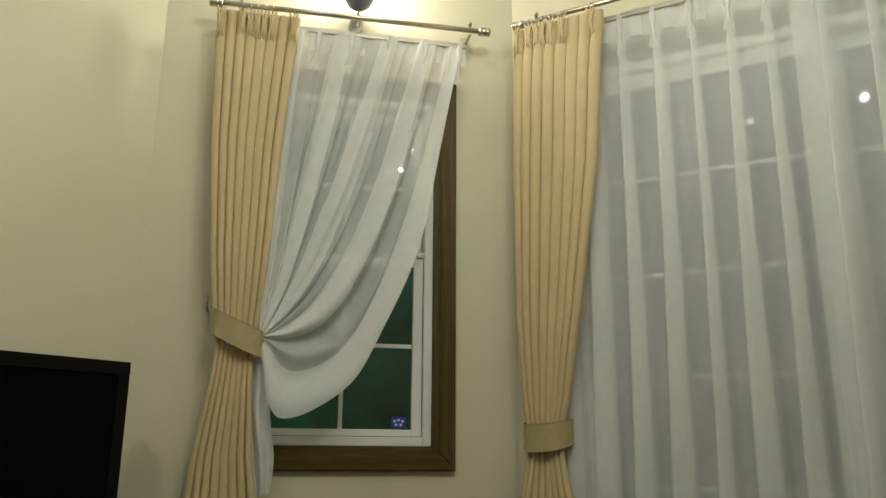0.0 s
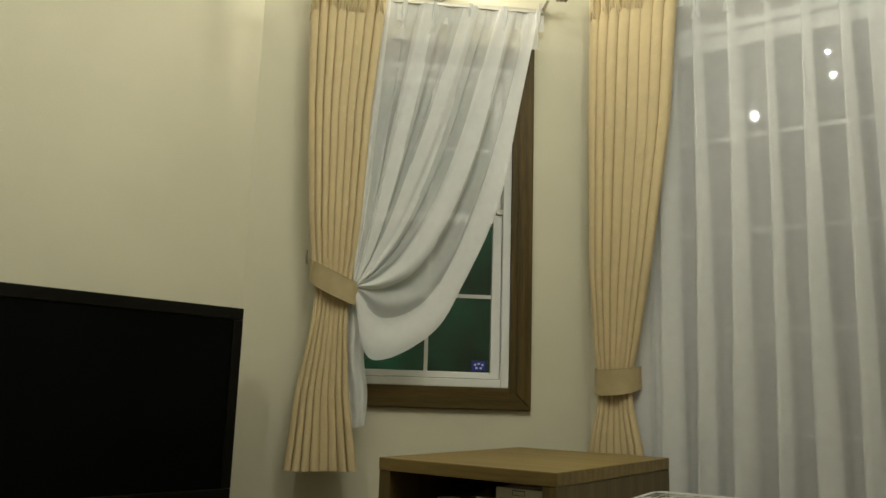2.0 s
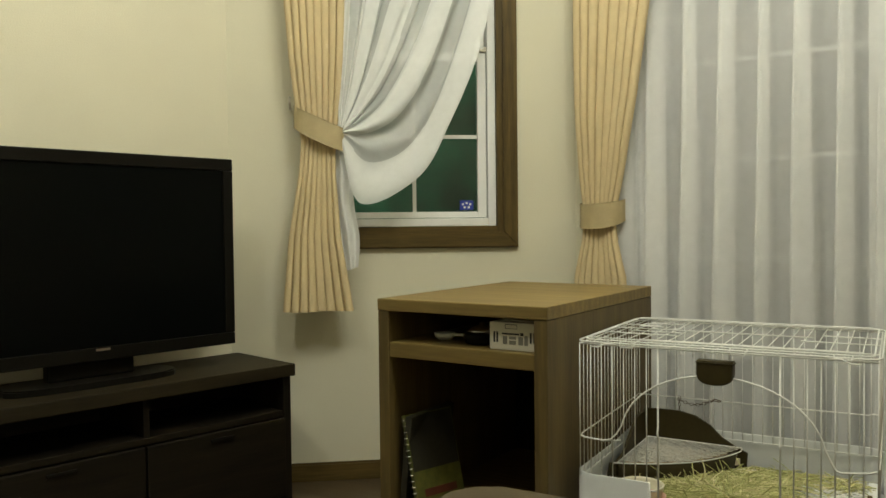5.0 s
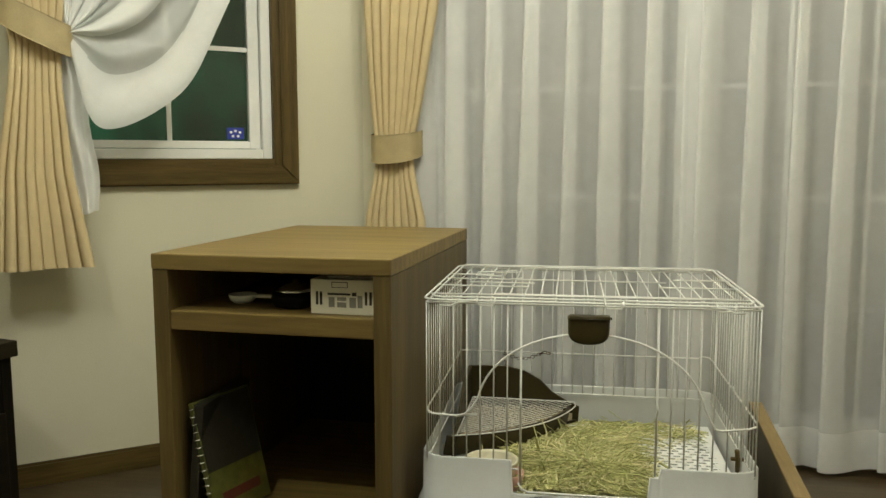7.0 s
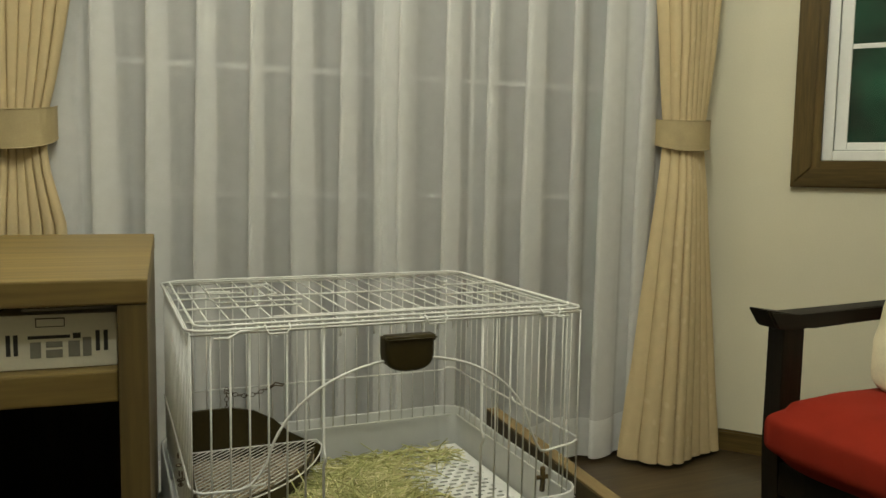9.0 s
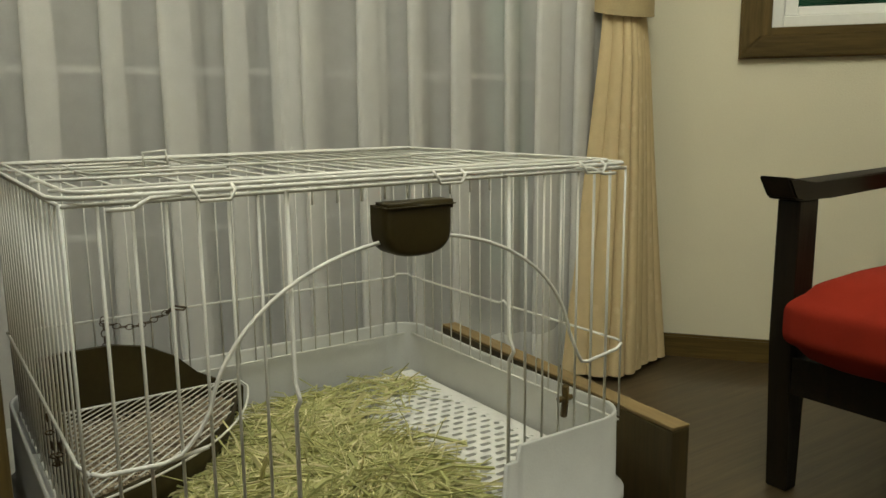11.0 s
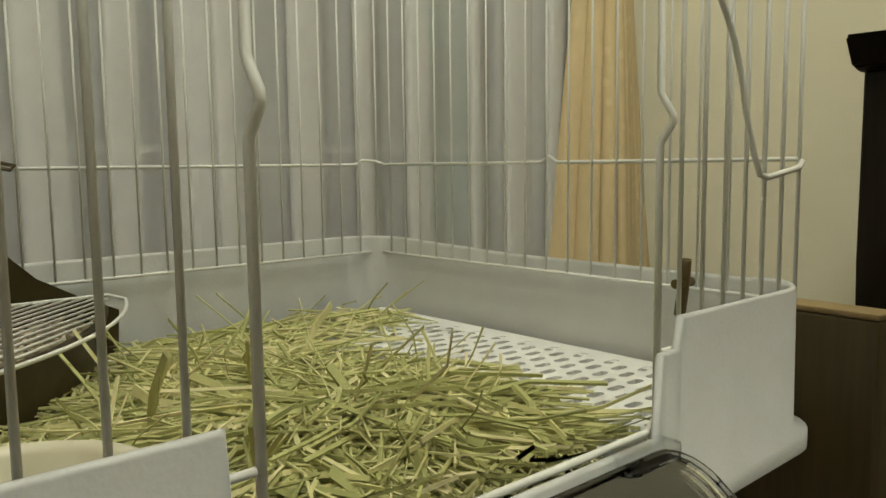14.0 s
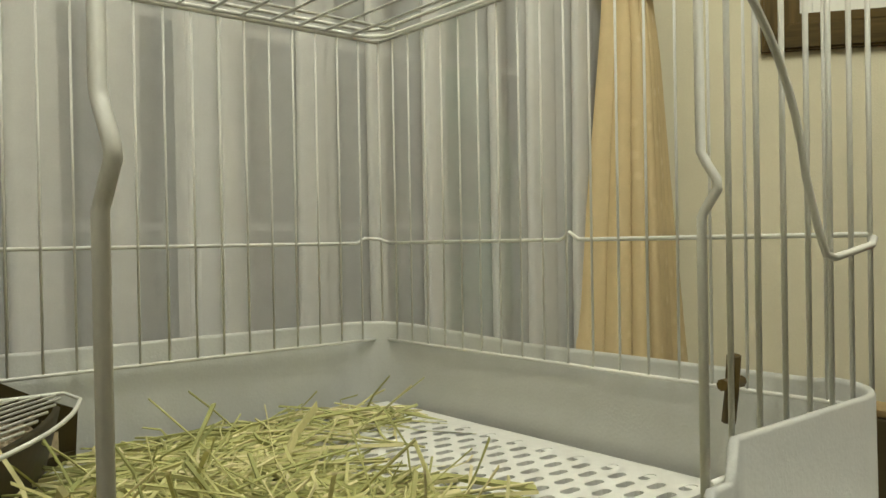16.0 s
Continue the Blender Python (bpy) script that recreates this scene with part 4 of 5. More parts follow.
# ---- the pet cage ----
CX0, CX1, CY0, CY1, CT = -0.64, -0.02, 1.738, 2.238, 0.664
cage = thing("pet_cage", pose(CX0, CY0, 0), "white wire pet cage with frosted plastic tub", "cage")
CW, CD = CX1 - CX0, CY1 - CY0
STEP = CW / 24
R = 0.0012
TUBZ = 0.348
RINGZ = 0.443


def bar_mesh(name, a, b, r=R, sides=6):
    return finish(tube(B_(), [a, b], r, sides), name, WIRE)


def rrect(x0, x1, y0, y1, r, z, n=5):
    return [(x, y, z) for x, y in rounded(x0, x1, y0, y1, r, n)]


# tub: a frosted basin, cut low at the door
tub = part("tub", B_(), TUB, cage, "frosted white plastic tub")


def tub_wall(bm, r, top_of, base, thick=0.003):
    """A wall round the tub whose height varies, with rounded corners."""
    pts = rounded(-0.014, CW + 0.014, -0.014, CD + 0.014, r, 7)
    dense = []
    for i, p in enumerate(pts):
        q = pts[(i + 1) % len(pts)]
        n = max(1, int(math.hypot(q[0] - p[0], q[1] - p[1]) / (0.004 if p[1] < 0 and q[1] < 0 else 0.012)))
        dense += [(p[0] + (q[0] - p[0]) * k / n, p[1] + (q[1] - p[1]) * k / n) for k in range(n)]
    cx, cy = CW / 2, CD / 2
    cols = []
    for x, y in dense:
        zt = top_of(x, y)
        dx, dy = x - cx, y - cy
        n = math.hypot(dx, dy)
        sl = 0.035 * (zt - base)
        row = []
        for kx, z in ((1 + 0.035, base), (1 + 0.035, base + 0.012), (1.0, base + 0.016), (1.0 - sl, zt - 0.002), (1.0 - sl - 0.004, zt), (1.0 - sl - 0.014, zt), (1.0 - sl - 0.018, zt - 0.003), (0.975, base + 0.016), (0.97, base)):
            off = kx - 1
            row.append(bm.verts.new((x + dx / n * off * 0.3, y + dy / n * off * 0.3, z)))
        cols.append(row)
    for i in range(len(cols)):
        a, b = cols[i], cols[(i + 1) % len(cols)]
        for j in range(len(a) - 1):
            bm.faces.new((a[j], b[j], b[j + 1], a[j + 1])).smooth = True
    return bm


def tub_top(x, y):
    if y < 0.03 and 0.168 < x < 0.429:
        return 0.287
    if y < 0.03 and 0.429 <= x < 0.449:
        return 0.335
    return TUBZ + (0.006 if y < 0.03 else 0.004 + 0.007 * max(0, (y - 0.3) / (CD - 0.3)))


bm = tub_wall(B_(), 0.05, tub_top, 0.238)
tub.data = finish(bm, "tub", TUB)
part("tub_floor", slab(B_(), rounded(-0.006, CW + 0.006, -0.006, CD + 0.006, 0.045), 0.239, 0.252), TUB, tub)

# slotted floor: a white plate pierced with oblong holes
bm = B_()
sx, sy = 0.025, 0.0165
nx, ny = int((CW - 0.03) / sx), int((CD - 0.03) / sy)
ZF = 0.275
for i in range(nx):
    for j in range(ny):
        x0, y0 = 0.015 + i * sx, 0.015 + j * sy
        x0 += 0.5 * sx * (j % 2)
        hx, hy, c = sx * 0.34, sy * 0.24, sy * 0.16
        cx, cy = x0 + sx / 2, y0 + sy / 2
        o = [(x0, y0), (x0 + sx, y0), (x0 + sx, y0 + sy), (x0, y0 + sy), (cx, y0), (cx, y0 + sy)]
        h = [(cx - hx + c, cy - hy), (cx + hx - c, cy - hy), (cx + hx, cy - hy + c), (cx + hx, cy + hy - c), (cx + hx - c, cy + hy), (cx - hx + c, cy + hy), (cx - hx, cy + hy - c), (cx - hx, cy - hy + c)]
        ov = [bm.verts.new((*p, ZF)) for p in o]
        hv = [bm.verts.new((*p, ZF)) for p in h]
        hb = [bm.verts.new((*p, ZF - 0.006)) for p in h]
        for k in range(4):
            q = (k + 1) % 4
            if k % 2:
                bm.faces.new((ov[k], ov[q], hv[2 * k + 1], hv[2 * k]))
            else:
                mid = ov[4 + k // 2]
                bm.faces.new((ov[k], mid, hv[2 * k + 1], hv[2 * k]))
                bm.faces.new((mid, ov[q], hv[2 * k + 1]))
            bm.faces.new((ov[k], hv[2 * k], hv[2 * k - 1]))
        for k in range(8):
            q = (k + 1) % 8
            bm.faces.new((hv[k], hv[q], hb[q], hb[k]))
bmesh.ops.remove_doubles(bm, verts=bm.verts[:], dist=0.0002)
for x in (0.004, CW - 0.029):
    box(bm, x, x + 0.025, 0.012, CD - 0.012, ZF - 0.008, ZF - 0.0006)
part("slotted_floor", bm, SLATP, cage, "white plastic floor with oblong slots")
# Black plate below makes the slots look dark from above
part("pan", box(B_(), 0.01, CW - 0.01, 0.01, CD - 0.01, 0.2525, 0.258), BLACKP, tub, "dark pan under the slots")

# upright wires
front, back, left, right = (part(n, tube(B_(), pts, 0.0019, 8), WIRE, cage) for n, pts in (
    ("front_panel", [(0, 0, CT - 0.006), (CW, 0, CT - 0.006)]), ("back_panel", [(0, CD, CT - 0.006), (CW, CD, CT - 0.006)]),
    ("side_panel", [(0, 0.004, CT - 0.006), (0, CD - 0.004, CT - 0.006)]), ("side_panel", [(CW, 0.004, CT - 0.006), (CW, CD - 0.004, CT - 0.006)])))
up = bar_mesh("wire", (0, 0, 0.339), (0, 0, CT - 0.004), 0.0011)
front_up = bar_mesh("wire", (0, 0, 0.345), (0, 0, CT - 0.004), 0.0015)
stub = bar_mesh("wire", (0, 0, CT - 0.02), (0, 0, CT - 0.004))
for i in range(25):
    piece("wire", up, back, pose(i * STEP, CD, 0))
for i in range(7):
    piece("wire", front_up, front, pose(i * 0.1845 / 7, 0, 0))
    piece("wire", front_up, front, pose(CW - i * (CW - 0.4395) / 7, 0, 0))
for i in range(1, 10):
    piece("wire", stub, front, pose(0.1845 + i * 0.0255, 0, 0))
NS = 19
for i in range(1, NS):
    y = i * CD / NS
    piece("wire", up, left, pose(0, y, 0))
    piece("wire", up, right, pose(CW, y, 0))
# door posts with a kink
for x in (0.1845, 0.4395):
    part("door_post", tube(B_(), [(x, -0.002, 0.30), (x, -0.002, 0.452), (x + 0.0005, -0.004, 0.456), (x + 0.001, -0.0095, 0.464), (x + 0.0005, -0.0095, 0.468), (x, -0.004, 0.477), (x, -0.002, 0.481), (x, -0.001, CT - 0.006)], 0.0022, 10), WIRE, front)
part("door_sill_wire", tube(B_(), [(0.44, -0.002, 0.332), (0.441, -0.002, 0.3), (0.436, -0.003, 0.292), (0.425, -0.004, 0.288), (0.2, -0.004, 0.288), (0.187, -0.003, 0.293), (0.181, -0.002, 0.305)], 0.0022, 8), WIRE, front)
for x0, x1 in ((0.44, 0.462), (0.16, 0.181)):
    part("cross_wire", tube(B_(), [(x0, -0.004, 0.333), (x1, -0.004, 0.333)], 0.002, 8), WIRE, front)
# ring at half height
part("ring_wire", tube(B_(), [(CW, 0, RINGZ), (CW + 0.002, 0.012, RINGZ), (CW + 0.002, CD * 0.45, RINGZ), (CW + 0.002, CD * 0.47, RINGZ + 0.006), (CW + 0.002, CD * 0.49, RINGZ), (CW, CD - 0.015, RINGZ)], 0.0017, 8), WIRE, right)
part("ring_wire", tube(B_(), [(-0.002, CD - 0.015, RINGZ), (-0.002, 0.02, RINGZ - 0.003), (0.004, 0.0, RINGZ - 0.005)], 0.0017, 8), WIRE, left)
part("ring_wire", tube(B_(), [(-0.004, CD + 0.002, RINGZ), (0.59, CD + 0.002, RINGZ), (0.6, CD + 0.001, RINGZ + 0.005), (0.615, CD - 0.004, RINGZ + 0.004), (CW, CD - 0.015, RINGZ)], 0.0017, 8), WIRE, back)
zb = 0.34
part("bottom_wire", tube(B_(), [(0, CD, zb), (CW, CD, zb)], 0.0016, 8), WIRE, back)
part("bottom_wire", tube(B_(), [(0, 0, zb), (0, CD, zb)], 0.0016, 8), WIRE, left)
part("bottom_wire", tube(B_(), [(CW, 0, zb), (CW, CD, zb)], 0.0016, 8), WIRE, right)

# arched door wire with its catch
arch = [(0.004, -0.004, 0.441), (0.012, -0.007, 0.438), (0.06, -0.008, 0.436), (0.076, -0.008, 0.44), (0.091, -0.008, 0.455)]
arch += [(0.3135 - 0.2145 * math.cos(radians(a)), -0.008, 0.44 + 0.166 * math.sin(radians(a)) ** 0.92) for a in range(10, 171, 5)]
arch += [(0.538, -0.008, 0.445), (0.546, -0.008, 0.433), (0.556, -0.008, 0.431), (0.605, -0.007, 0.437), (0.618, -0.003, 0.441)]
door = part("arched_wire", tube(B_(), arch, 0.0021, 8), WIRE, cage)
part("brace_wire", tube(B_(), [(0.052, -0.005, 0.433), (0.1, -0.005, 0.44)], 0.002, 8), WIRE, door)
o = [(0.3105 + 0.0385 * math.copysign(abs(math.cos(a)) ** 0.75, math.cos(a)), 0.617 - 0.029 * math.sin(a) ** 0.75) for a in [k * math.pi / 20 for k in range(21)]]
o = [(0.349, 0.639)] + o + [(0.272, 0.639)]
bm = B_()
rings = [[bm.verts.new((0.3105 + (x - 0.3105) * k, y, 0.617 + (z - 0.617) * k)) for x, z in o] for y, k in ((0.004, 1.0), (-0.016, 1.0), (-0.0205, 0.985), (-0.0237, 0.95), (-0.0257, 0.89), (-0.0262, 0.8))]
for p, q in zip(rings, rings[1:]):
    for k in range(len(o)):
        n = (k + 1) % len(o)
        bm.faces.new((p[k], p[n], q[n], q[k])).smooth = True
bm.faces.new(rings[0])
bm.faces.new(rings[-1][::-1]).smooth = True
catch = part("catch", bm, BROWNP, door, "dark brown plastic door catch")
catch.data.set_sharp_from_angle(angle=radians(50))
bm = box(B_(), 0.271, 0.353, -0.029, 0.002, 0.6335, 0.642)
bmesh.ops.bevel(bm, geom=bm.edges[:], offset=0.0038, segments=4, affect="EDGES")
for f in bm.faces:
    f.smooth = True
part("lip", bm, BROWNP, catch)

# top grid
top = part("top_panel", tube(B_(), rrect(-0.006, CW + 0.006, -0.006, CD + 0.006, 0.03, CT), 0.0021, 8, True), WIRE, cage)
part("inner_frame", tube(B_(), rrect(0.008, CW - 0.008, 0.012, CD - 0.006, 0.02, CT + 0.003), 0.0019, 8, True), WIRE, top)
cross = bar_mesh("cross_wire", (0, -0.004, CT - 0.001), (0, CD + 0.004, CT - 0.001), 0.0014)
for i in range(1, 20):
    piece("cross_wire", cross, top, pose(i * CW / 20, 0, 0))
for y, a, b in ((0.05, 0.0, CW), (0.062, 0.125, CW - 0.03), (CD * 0.52, 0.0, CW - 0.14), (CD - 0.03, 0, CW), (0.16, 0.0, 0.19), (0.33, 0.0, 0.1), (0.3, CW - 0.12, CW), (0.19, CW - 0.16, CW)):
    part("long_wire", tube(B_(), [(a, y, CT + 0.0025), (b, y, CT + 0.0025)], 0.0017, 7), WIRE, top)
part("latch_wire", tube(B_(), [(0.2, 0.2, CT + 0.004), (0.06, 0.2, CT + 0.004), (0.055, 0.25, CT + 0.004), (0.14, 0.25, CT + 0.004), (0.17, 0.27, CT + 0.005), (0.165, 0.36, CT + 0.005), (0.06, 0.36, CT + 0.004), (0.06, 0.3, CT + 0.004), (0.12, 0.3, CT + 0.004)], 0.0016, 7), WIRE, top)
part("latch_loop", tube(B_(), [(0.13, 0.27, CT), (0.13, 0.27, CT + 0.02), (0.155, 0.27, CT + 0.022), (0.158, 0.27, CT)], 0.0017, 7), WIRE, top)
for x in (0.1, 0.34, 0.54):
    part("hinge_loop", tube(B_(), [(x, -0.004, CT + 0.004), (x, -0.012, CT), (x + 0.004, -0.012, CT - 0.008), (x + 0.03, -0.012, CT - 0.008), (x + 0.034, -0.012, CT), (x + 0.034, -0.004, CT + 0.004)], 0.0016, 7), WIRE, top)
for x, s in ((0.03, 1), (CW - 0.03, -1)):
    part("hook_wire", tube(B_(), [(x, -0.012, CT - 0.01), (x + s * 0.02, -0.013, CT - 0.01), (x + s * 0.035, -0.008, CT - 0.003), (x + s * 0.06, -0.006, CT - 0.002)], 0.0019, 7), WIRE, top)

# clear flap hinged below the door
fl = part("flap", B_(), CLEARP, cage, "clear plastic flap hanging open below the door")
bm = B_()
o = rounded(0.186, 0.44, -0.1, 0.0, 0.028, 7)
prism(bm, [(x, z) for x, z in o], 0, 0.003)
bmesh.ops.transform(bm, matrix=Matrix.Translation((0, -0.02, 0.283)) @ Matrix.Rotation(radians(-52), 4, "X"), verts=bm.verts[:])
fl.data = finish(bm, "flap", CLEARP)
for x in (0.215, 0.385):
    part("hinge", box(B_(), x, x + 0.045, -0.026, -0.004, 0.278, 0.289, 0.003), CLEARP, fl)
part("flap_rim", tube(B_(), [tuple(Matrix.Translation((0, -0.02, 0.283)) @ Matrix.Rotation(radians(-52), 4, "X") @ Vector((x, -0.001, z))) for x, z in o + o[:1]], 0.002, 8), CLEARP, fl)

# chains on the ring
link = finish(tube(B_(), [(0.0038 * math.cos(a), 0, 0.0055 * math.sin(a)) for a in [k * math.tau / 10 for k in range(10)]], 0.0008, 5, True), "chain_link", RUST)


def chain(name, a, b, sag, parent_label):
    a, b = Vector(a), Vector(b)
    n = max(3, int((b - a).length / 0.0085))
    t = thing(name, pose(*a), parent_label, "chain", "cage chains")
    for i in range(n + 1):
        k = i / n
        p = (b - a) * k + Vector((0, 0, -sag * math.sin(math.pi * k)))
        d = b - a
        piece("chain_link", link, t, pose(*p, 0, 90 if abs(d.z) < 0.5 * d.length else 0, math.degrees(math.atan2(d.y, d.x)) + 90 * (i % 2) * 0) @ pose(0, 0, 0, 0, 0, 90 * (i % 2)))
    return t


ch = chain("chain", (CX0 + 0.115, CY1 - 0.004, RINGZ), (CX0 + 0.115, CY1 - 0.004, 0.405), 0.0, "small rusty chain hanging on the cage wire")
ch = chain("chain", (CX0 + 0.115, CY1 - 0.006, RINGZ - 0.004), (CX0 + 0.2, CY1 - 0.006, RINGZ - 0.002), 0.012, "small rusty chain hanging on the cage wire")
solid("clip", tube(B_(), [(0, 0, 0), (0.012, 0, 0.004), (0.026, 0, 0.001), (0.03, 0, 0.004), (0.012, 0, 0.009), (0, 0, 0.0)], 0.0018, 6), RUST, pose(CX0 + 0.2, CY1 - 0.008, RINGZ - 0.002), "rusty wire clip hooked on the cage", "clip")
ch = chain("chain", (CX0 - 0.006, CY0 + 0.15, RINGZ - 0.002), (CX0 - 0.006, CY0 + 0.08, RINGZ - 0.006), 0.03, "small rusty chain hanging on the cage wire")
bm = B_()
tube(bm, [(0, 0, 0), (0.001, 0, 0.022), (0, 0, 0.046)], 0.0048, 8)
tube(bm, [(-0.012, 0, 0.028), (0.012, 0, 0.026)], 0.004, 8)
solid("gnawing_stick", bm, TRIMZ, pose(CX1 - 0.014, CY0 + 0.085, 0.32, 8, -4, 0), "short dark wooden stick wedged by the cage wires", "stick")

# ---- things inside the cage ----
# corner tray: brown plastic, tall at the back, grid on top
t = thing("corner_tray", pose(CX0, CY1, 0), "dark brown plastic corner toilet with white wire grid", "litter tray")
TRI = [(0.022, -0.022), (0.3, -0.03), (0.306, -0.05), (0.06, -0.335), (0.04, -0.34), (0.022, -0.325)]
hb = B_()
# side walls rise towards the corner
zl = 0.325
outline_back = [(0.022, 0.28), (0.3, 0.28), (0.302, 0.315), (0.27, 0.33), (0.235, 0.35), (0.205, 0.38), (0.165, 0.402), (0.12, 0.412), (0.06, 0.412), (0.022, 0.41)]
prism(hb, outline_back, -0.03, -0.022)
part("back_wall", hb, BROWNP, t)
bm = prism(B_(), [(-y, z) for y, z in [(-0.022, 0.28), (-0.325, 0.28), (-0.325, zl), (-0.25, 0.335), (-0.2, 0.365), (-0.13, 0.405), (-0.022, 0.41)]], -0.03, -0.022)
bmesh.ops.transform(bm, matrix=Matrix.Rotation(radians(-90), 4, "Z"), verts=bm.verts[:])
for v in bm.verts:
    v.co.x = 0.022 + (v.co.x + 0.03) if v.co.x < 0 else v.co.x
part("side_wall", bm, BROWNP, t)
a, b = Vector((0.292, -0.075)), Vector((0.024, -0.33))
bm = B_()
ctrl = Vector((0.235, -0.27))
front_pts = [((1 - k) ** 2 * a + 2 * k * (1 - k) * ctrl + k * k * b) for k in [i / 14 for i in range(15)]]
vs = []
for p in front_pts:
    vs.append([bm.verts.new((p.x + a, p.y - a, z)) for a, z in ((-0.02, 0.278), (-0.011, zl), (-0.014, zl + 0.002), (-0.024, 0.278))])
for p, q in zip(vs, vs[1:]):
    for i in range(3):
        bm.faces.new((p[i], q[i], q[i + 1], p[i + 1])).smooth = True
part("front_wall", bm, BROWNP, t)
part("base", slab(B_(), [(0.024, -0.024), (0.3, -0.03)] + [(p.x - 0.022, p.y + 0.022) for p in front_pts] + [(0.024, -0.305)], 0.2765, 0.283), BROWNP, t)
grid = part("wire_grid", tube(B_(), [(0.034, -0.034, zl + 0.006), (0.29, -0.04, zl + 0.006)] + [(p.x, p.y, zl + 0.006) for p in front_pts] + [(0.034, -0.326, zl + 0.006)], 0.0016, 6, True), WIRE, t, "white wire grid")


def inside_hit(c):
    """Ends of a slanted grid wire inside the tray."""
    pts = []
    for i in range(400):
        k = i / 399
        x, y = 0.034 + 0.27 * k, c + 0.95 * 0.27 * k
        on = y < -0.036 and any(p.x - 0.01 > x and p.y + 0.008 < y for p in front_pts) and x < 0.034 + 0.26
        if on:
            # under the curved front edge
            f = min(front_pts, key=lambda p: abs((p.x + p.y) - (x + y)))
            if x - y < f.x - f.y:
                pts.append((x, y))
    return (pts[0], pts[-1]) if len(pts) > 3 else None


for i in range(40):
    e = inside_hit(-0.33 + i * 0.0145 - 0.27)
    if e:
        part("grid_wire", tube(B_(), [(*e[0], zl + 0.006), (*e[1], zl + 0.006)], 0.0011, 5), WIRE, grid)
rnd = random.Random(4)
bm = B_()
for i in range(2200):
    x, y = rnd.uniform(0.03, 0.29), rnd.uniform(-0.32, -0.035)
    f = min(front_pts, key=lambda p: abs((p.x + p.y) - (x + y)))
    if x - y > f.x - f.y - 0.05:
        continue
    l, w, h = rnd.uniform(0.004, 0.009), rnd.uniform(0.002, 0.0035), rnd.uniform(0.002, 0.0035)
    z = 0.302 + rnd.uniform(0, 0.014)
    m = pose(x, y, z, rnd.uniform(-20, 20), rnd.uniform(-20, 20), rnd.uniform(0, 180))
    n0 = len(bm.verts)
    vs = [bm.verts.new(m @ Vector((l * a / 2, w * b2 / 2, h * c / 2))) for a in (-1, 1) for b2 in (-1, 1) for c in (-1, 1)]
    for q in ((0, 1, 3, 2), (4, 6, 7, 5), (0, 4, 5, 1), (2, 3, 7, 6), (0, 2, 6, 4), (1, 5, 7, 3)):
        bm.faces.new([vs[k] for k in q])
slab(bm, [(0.03, -0.035), (0.285, -0.04)] + [(p.x - 0.024, p.y + 0.024) for p in front_pts] + [(0.03, -0.3)], 0.284, 0.302)
tagged(part("litter", bm, PELLET, t, "pale brown wood pellets"), kind="stuff")

# bowls
t = thing("food_bowl", pose(-0.52, 1.82, ZF), "cream ceramic food bowl with some hay", "bowl")
part("bowl", lathe(B_(), [(0.0, 0.0), (0.045, 0.0), (0.05, 0.005), (0.055, 0.039), (0.056, 0.043), (0.053, 0.044), (0.05, 0.039), (0.045, 0.012), (0.0, 0.008)], sides=40), CREAM, t)
t = thing("pink_dish", pose(-0.488, 1.785, ZF), "small pink plastic dish on the cage floor", "dish")
part("dish", lathe(B_(), [(0.0, 0.0), (0.03, 0.0), (0.034, 0.006), (0.038, 0.032), (0.036, 0.033), (0.032, 0.01), (0.0, 0.006)], sides=32), PINK, t)


# hay: a heap of flat bent stems
def hay_heap(n, seed, spread):
    rnd = random.Random(seed)
    verts, faces = [], []
    for i in range(n):
        x, y, z = spread(rnd)
        l = rnd.uniform(0.05, 0.15) * (1 if rnd.random() < 0.8 else 1.7)
        w = rnd.uniform(0.0006, 0.0014) * (2.4 if rnd.random() < 0.05 else 1)
        yaw, tip = rnd.uniform(0, math.tau), rnd.gauss(0, 0.1) if rnd.random() < 0.98 else rnd.uniform(0.5, 1.2)
        bend = rnd.gauss(0, 0.9)
        roll = rnd.uniform(0, math.pi)
        p = Vector((x, y, z))
        base = len(verts)
        seg = 4
        for k in range(seg + 1):
            f = k / seg - 0.5
            ya = yaw + bend * f
            q = p + Vector((math.cos(ya) * math.cos(tip), math.sin(ya) * math.cos(tip), math.sin(tip))) * l * f + Vector((0, 0, -0.10 * l * f * f * 4 * 0.5))
            s = Vector((-math.sin(ya), math.cos(ya), 0)) * math.cos(roll) * w + Vector((0, 0, 1)) * math.sin(roll) * w
            t2 = Vector((-math.sin(ya), math.cos(ya), 0)) * -math.sin(roll) * w * 0.5 + Vector((0, 0, 1)) * math.cos(roll) * w * 0.5
            for o in (s + t2, -s + t2, -s - t2, s - t2):
                v = q + o
                v.x = min(max(v.x, CX0 + 0.012), CX1 - 0.012)
                v.y = min(max(v.y, CY0 + 0.008), CY1 - 0.012)
                v.z = max(v.z, ZF + 0.0008)
                verts.append(v)
        for k in range(seg):
            a = base + 4 * k
            for j in range(4):
                faces.append((a + j, a + (j + 1) % 4, a + 4 + (j + 1) % 4, a + 4 + j))
        faces.append((base, base + 1, base + 2, base + 3))
        faces.append((base + 4 * seg + 3, base + 4 * seg + 2, base + 4 * seg + 1, base + 4 * seg))
    me = bpy.data.meshes.new("hay")
    me.from_pydata(verts, [], faces)
    return me


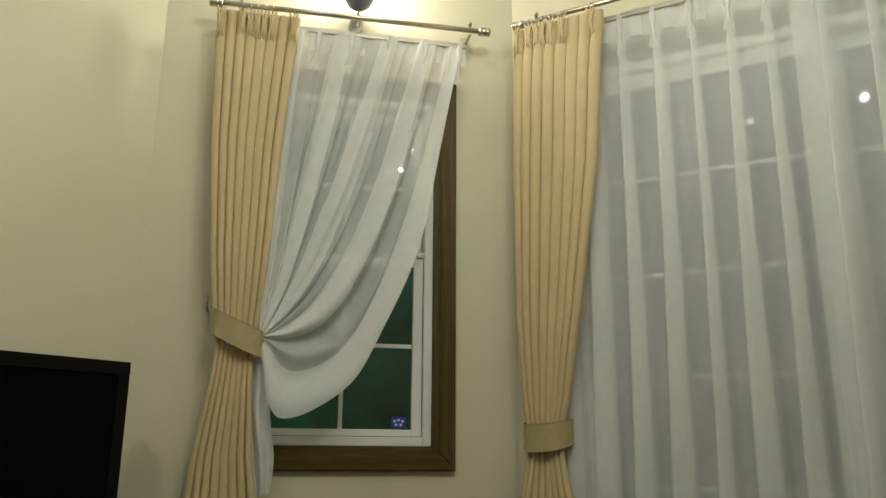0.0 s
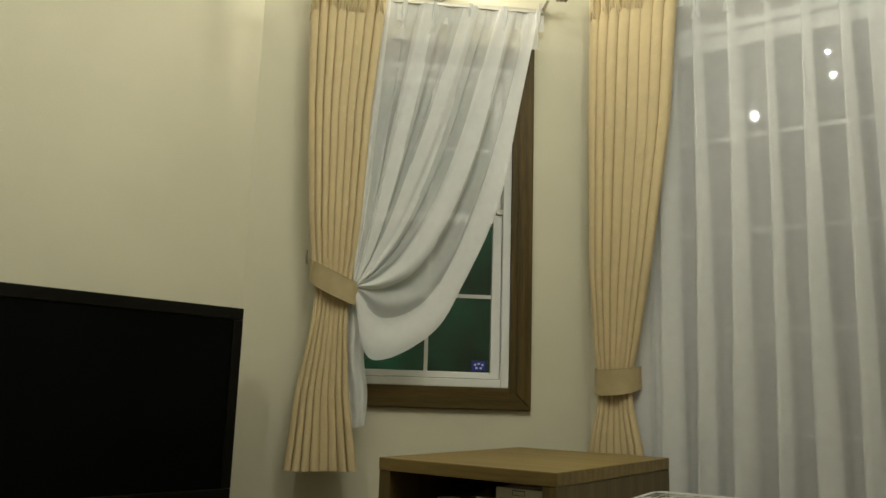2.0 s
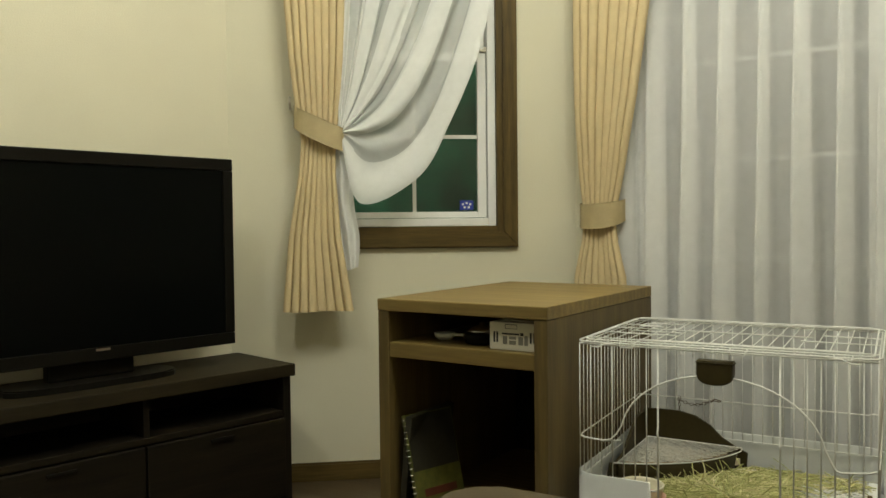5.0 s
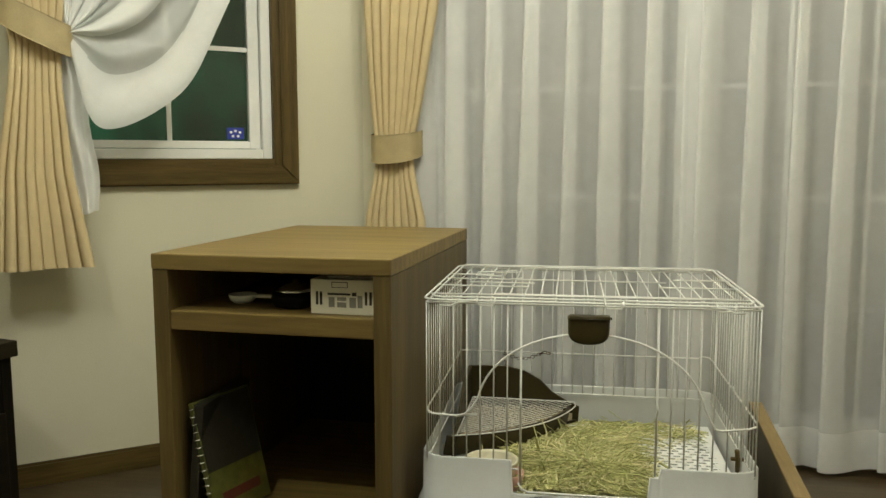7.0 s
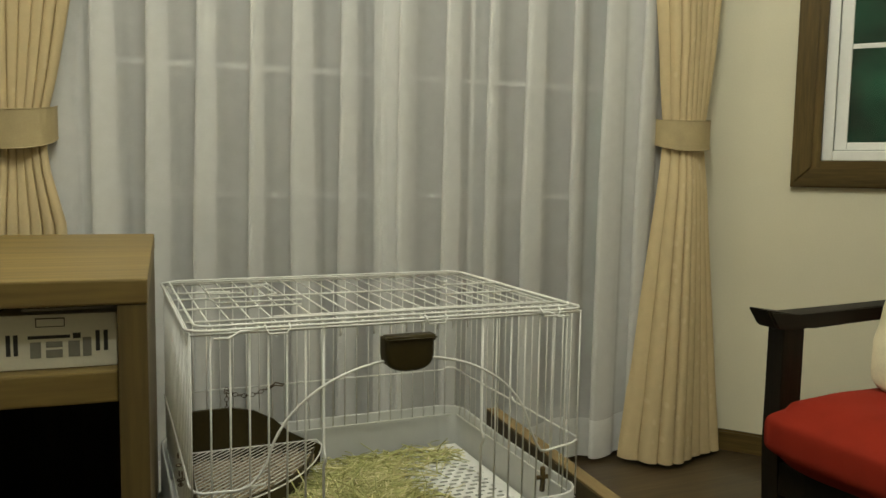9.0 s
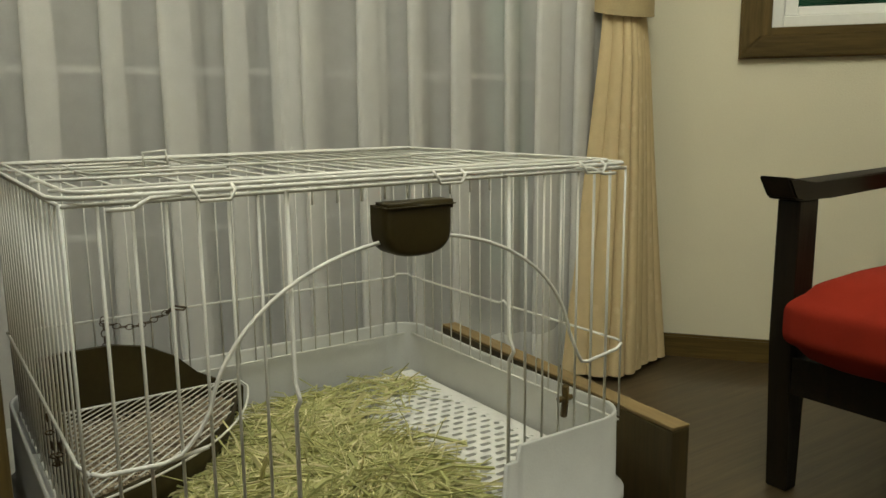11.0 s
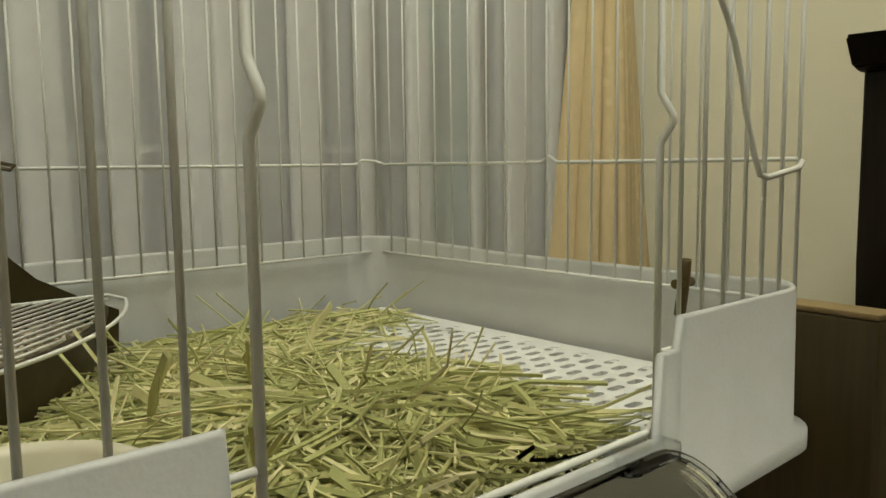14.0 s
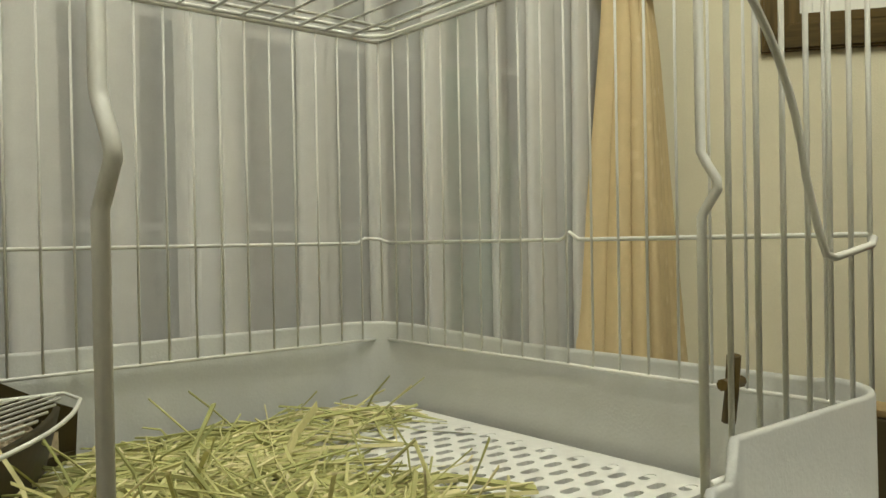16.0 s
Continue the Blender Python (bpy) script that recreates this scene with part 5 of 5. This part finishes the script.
def heap_height(x, y):
    a = math.exp(-(((x + 0.35) / 0.12) ** 2 + ((y - 1.88) / 0.13) ** 2))
    b = math.exp(-(((x + 0.28) / 0.06) ** 2 + ((y - 1.84) / 0.05) ** 2))
    return 0.006 + 0.021 * a + 0.010 * b


def spread(r):
    while True:
        k = r.random()
        if k < 0.55:
            x, y = r.gauss(-0.34, 0.08), r.gauss(1.88, 0.08)
        elif k < 0.965:
            x, y = r.uniform(-0.5, -0.2), r.uniform(1.765, 2.15)
        else:
            x, y = r.uniform(-0.4, -0.06), r.uniform(2.12, 2.21)
        if not (CX0 + 0.06 < x < CX1 - 0.03 and CY0 + 0.03 < y < CY1 - 0.02):
            continue
        # kept clear of the tray, the bowls and the bare end of the floor
        if (x - CX0) + (CY1 - y) < 0.395 and x < -0.335 and y > 1.89:
            continue
        if math.hypot(x + 0.53, y - 1.825) < 0.07 or math.hypot(x + 0.488, y - 1.785) < 0.055:
            continue
        if x > -0.235 and y < 2.1 and r.random() < 0.95:
            continue
        return x, y, ZF + 0.002 + heap_height(x, y) * r.random() ** 0.6


HAYM = HAY
nt = HAYM.node_tree
rp = next(n for n in nt.nodes if n.type == "VALTORGB")
ge = nt.nodes.new("ShaderNodeNewGeometry")
hr = nt.nodes.new("ShaderNodeValToRGB")
hr.color_ramp.elements[0].color, hr.color_ramp.elements[1].color = (0.27, 0.29, 0.10, 1), (0.82, 0.74, 0.46, 1)
el = hr.color_ramp.elements.new(0.35)
el.color = (0.47, 0.475, 0.19, 1)
el = hr.color_ramp.elements.new(0.75)
el.color = (0.64, 0.61, 0.30, 1)
nt.links.new(ge.outputs["Random Per Island"], hr.inputs[0])
mx = nt.nodes.new("ShaderNodeMix")
mx.data_type = "RGBA"
mx.inputs[0].default_value = 0.22
nt.links.new(hr.outputs[0], mx.inputs[6])
nt.links.new(rp.outputs[0], mx.inputs[7])
nt.links.new(mx.outputs[2], nt.nodes["Principled BSDF"].inputs["Base Color"])
me = hay_heap(4800, 8, spread)
me.materials.append(HAY)
tagged(new("hay", me), "loose heap of dry green-yellow hay stems", "hay", kind="stuff")

# ---- the wooden stand under the cage ----
t = thing("cage_stand", pose(0.07, 1.698, 0, 0, 0, -4.4), "low brown wooden stand under the cage", "stand")
part("platform", box(B_(), -0.66, -0.12, 0.07, 0.54, 0.2, 0.2375, 0.003), STANDM_SHADED, t)
part("side_panel", box(B_(), -0.03, 0.0, 0.0, 0.59, 0.0, 0.3205, 0.002), STANDM_SHADED, t)
part("edge_strip", box(B_(), -0.03, 0.0, 0.0, 0.59, 0.321, 0.326, 0.0015), PLY, t, "pale cut edge of the board")
for x, y in ((-0.62, 0.1), (-0.62, 0.51), (-0.15, 0.1), (-0.15, 0.51)):
    part("leg", box(B_(), x - 0.02, x + 0.02, y - 0.02, y + 0.02, 0, 0.1995, 0.003), STANDM_SHADED, t)
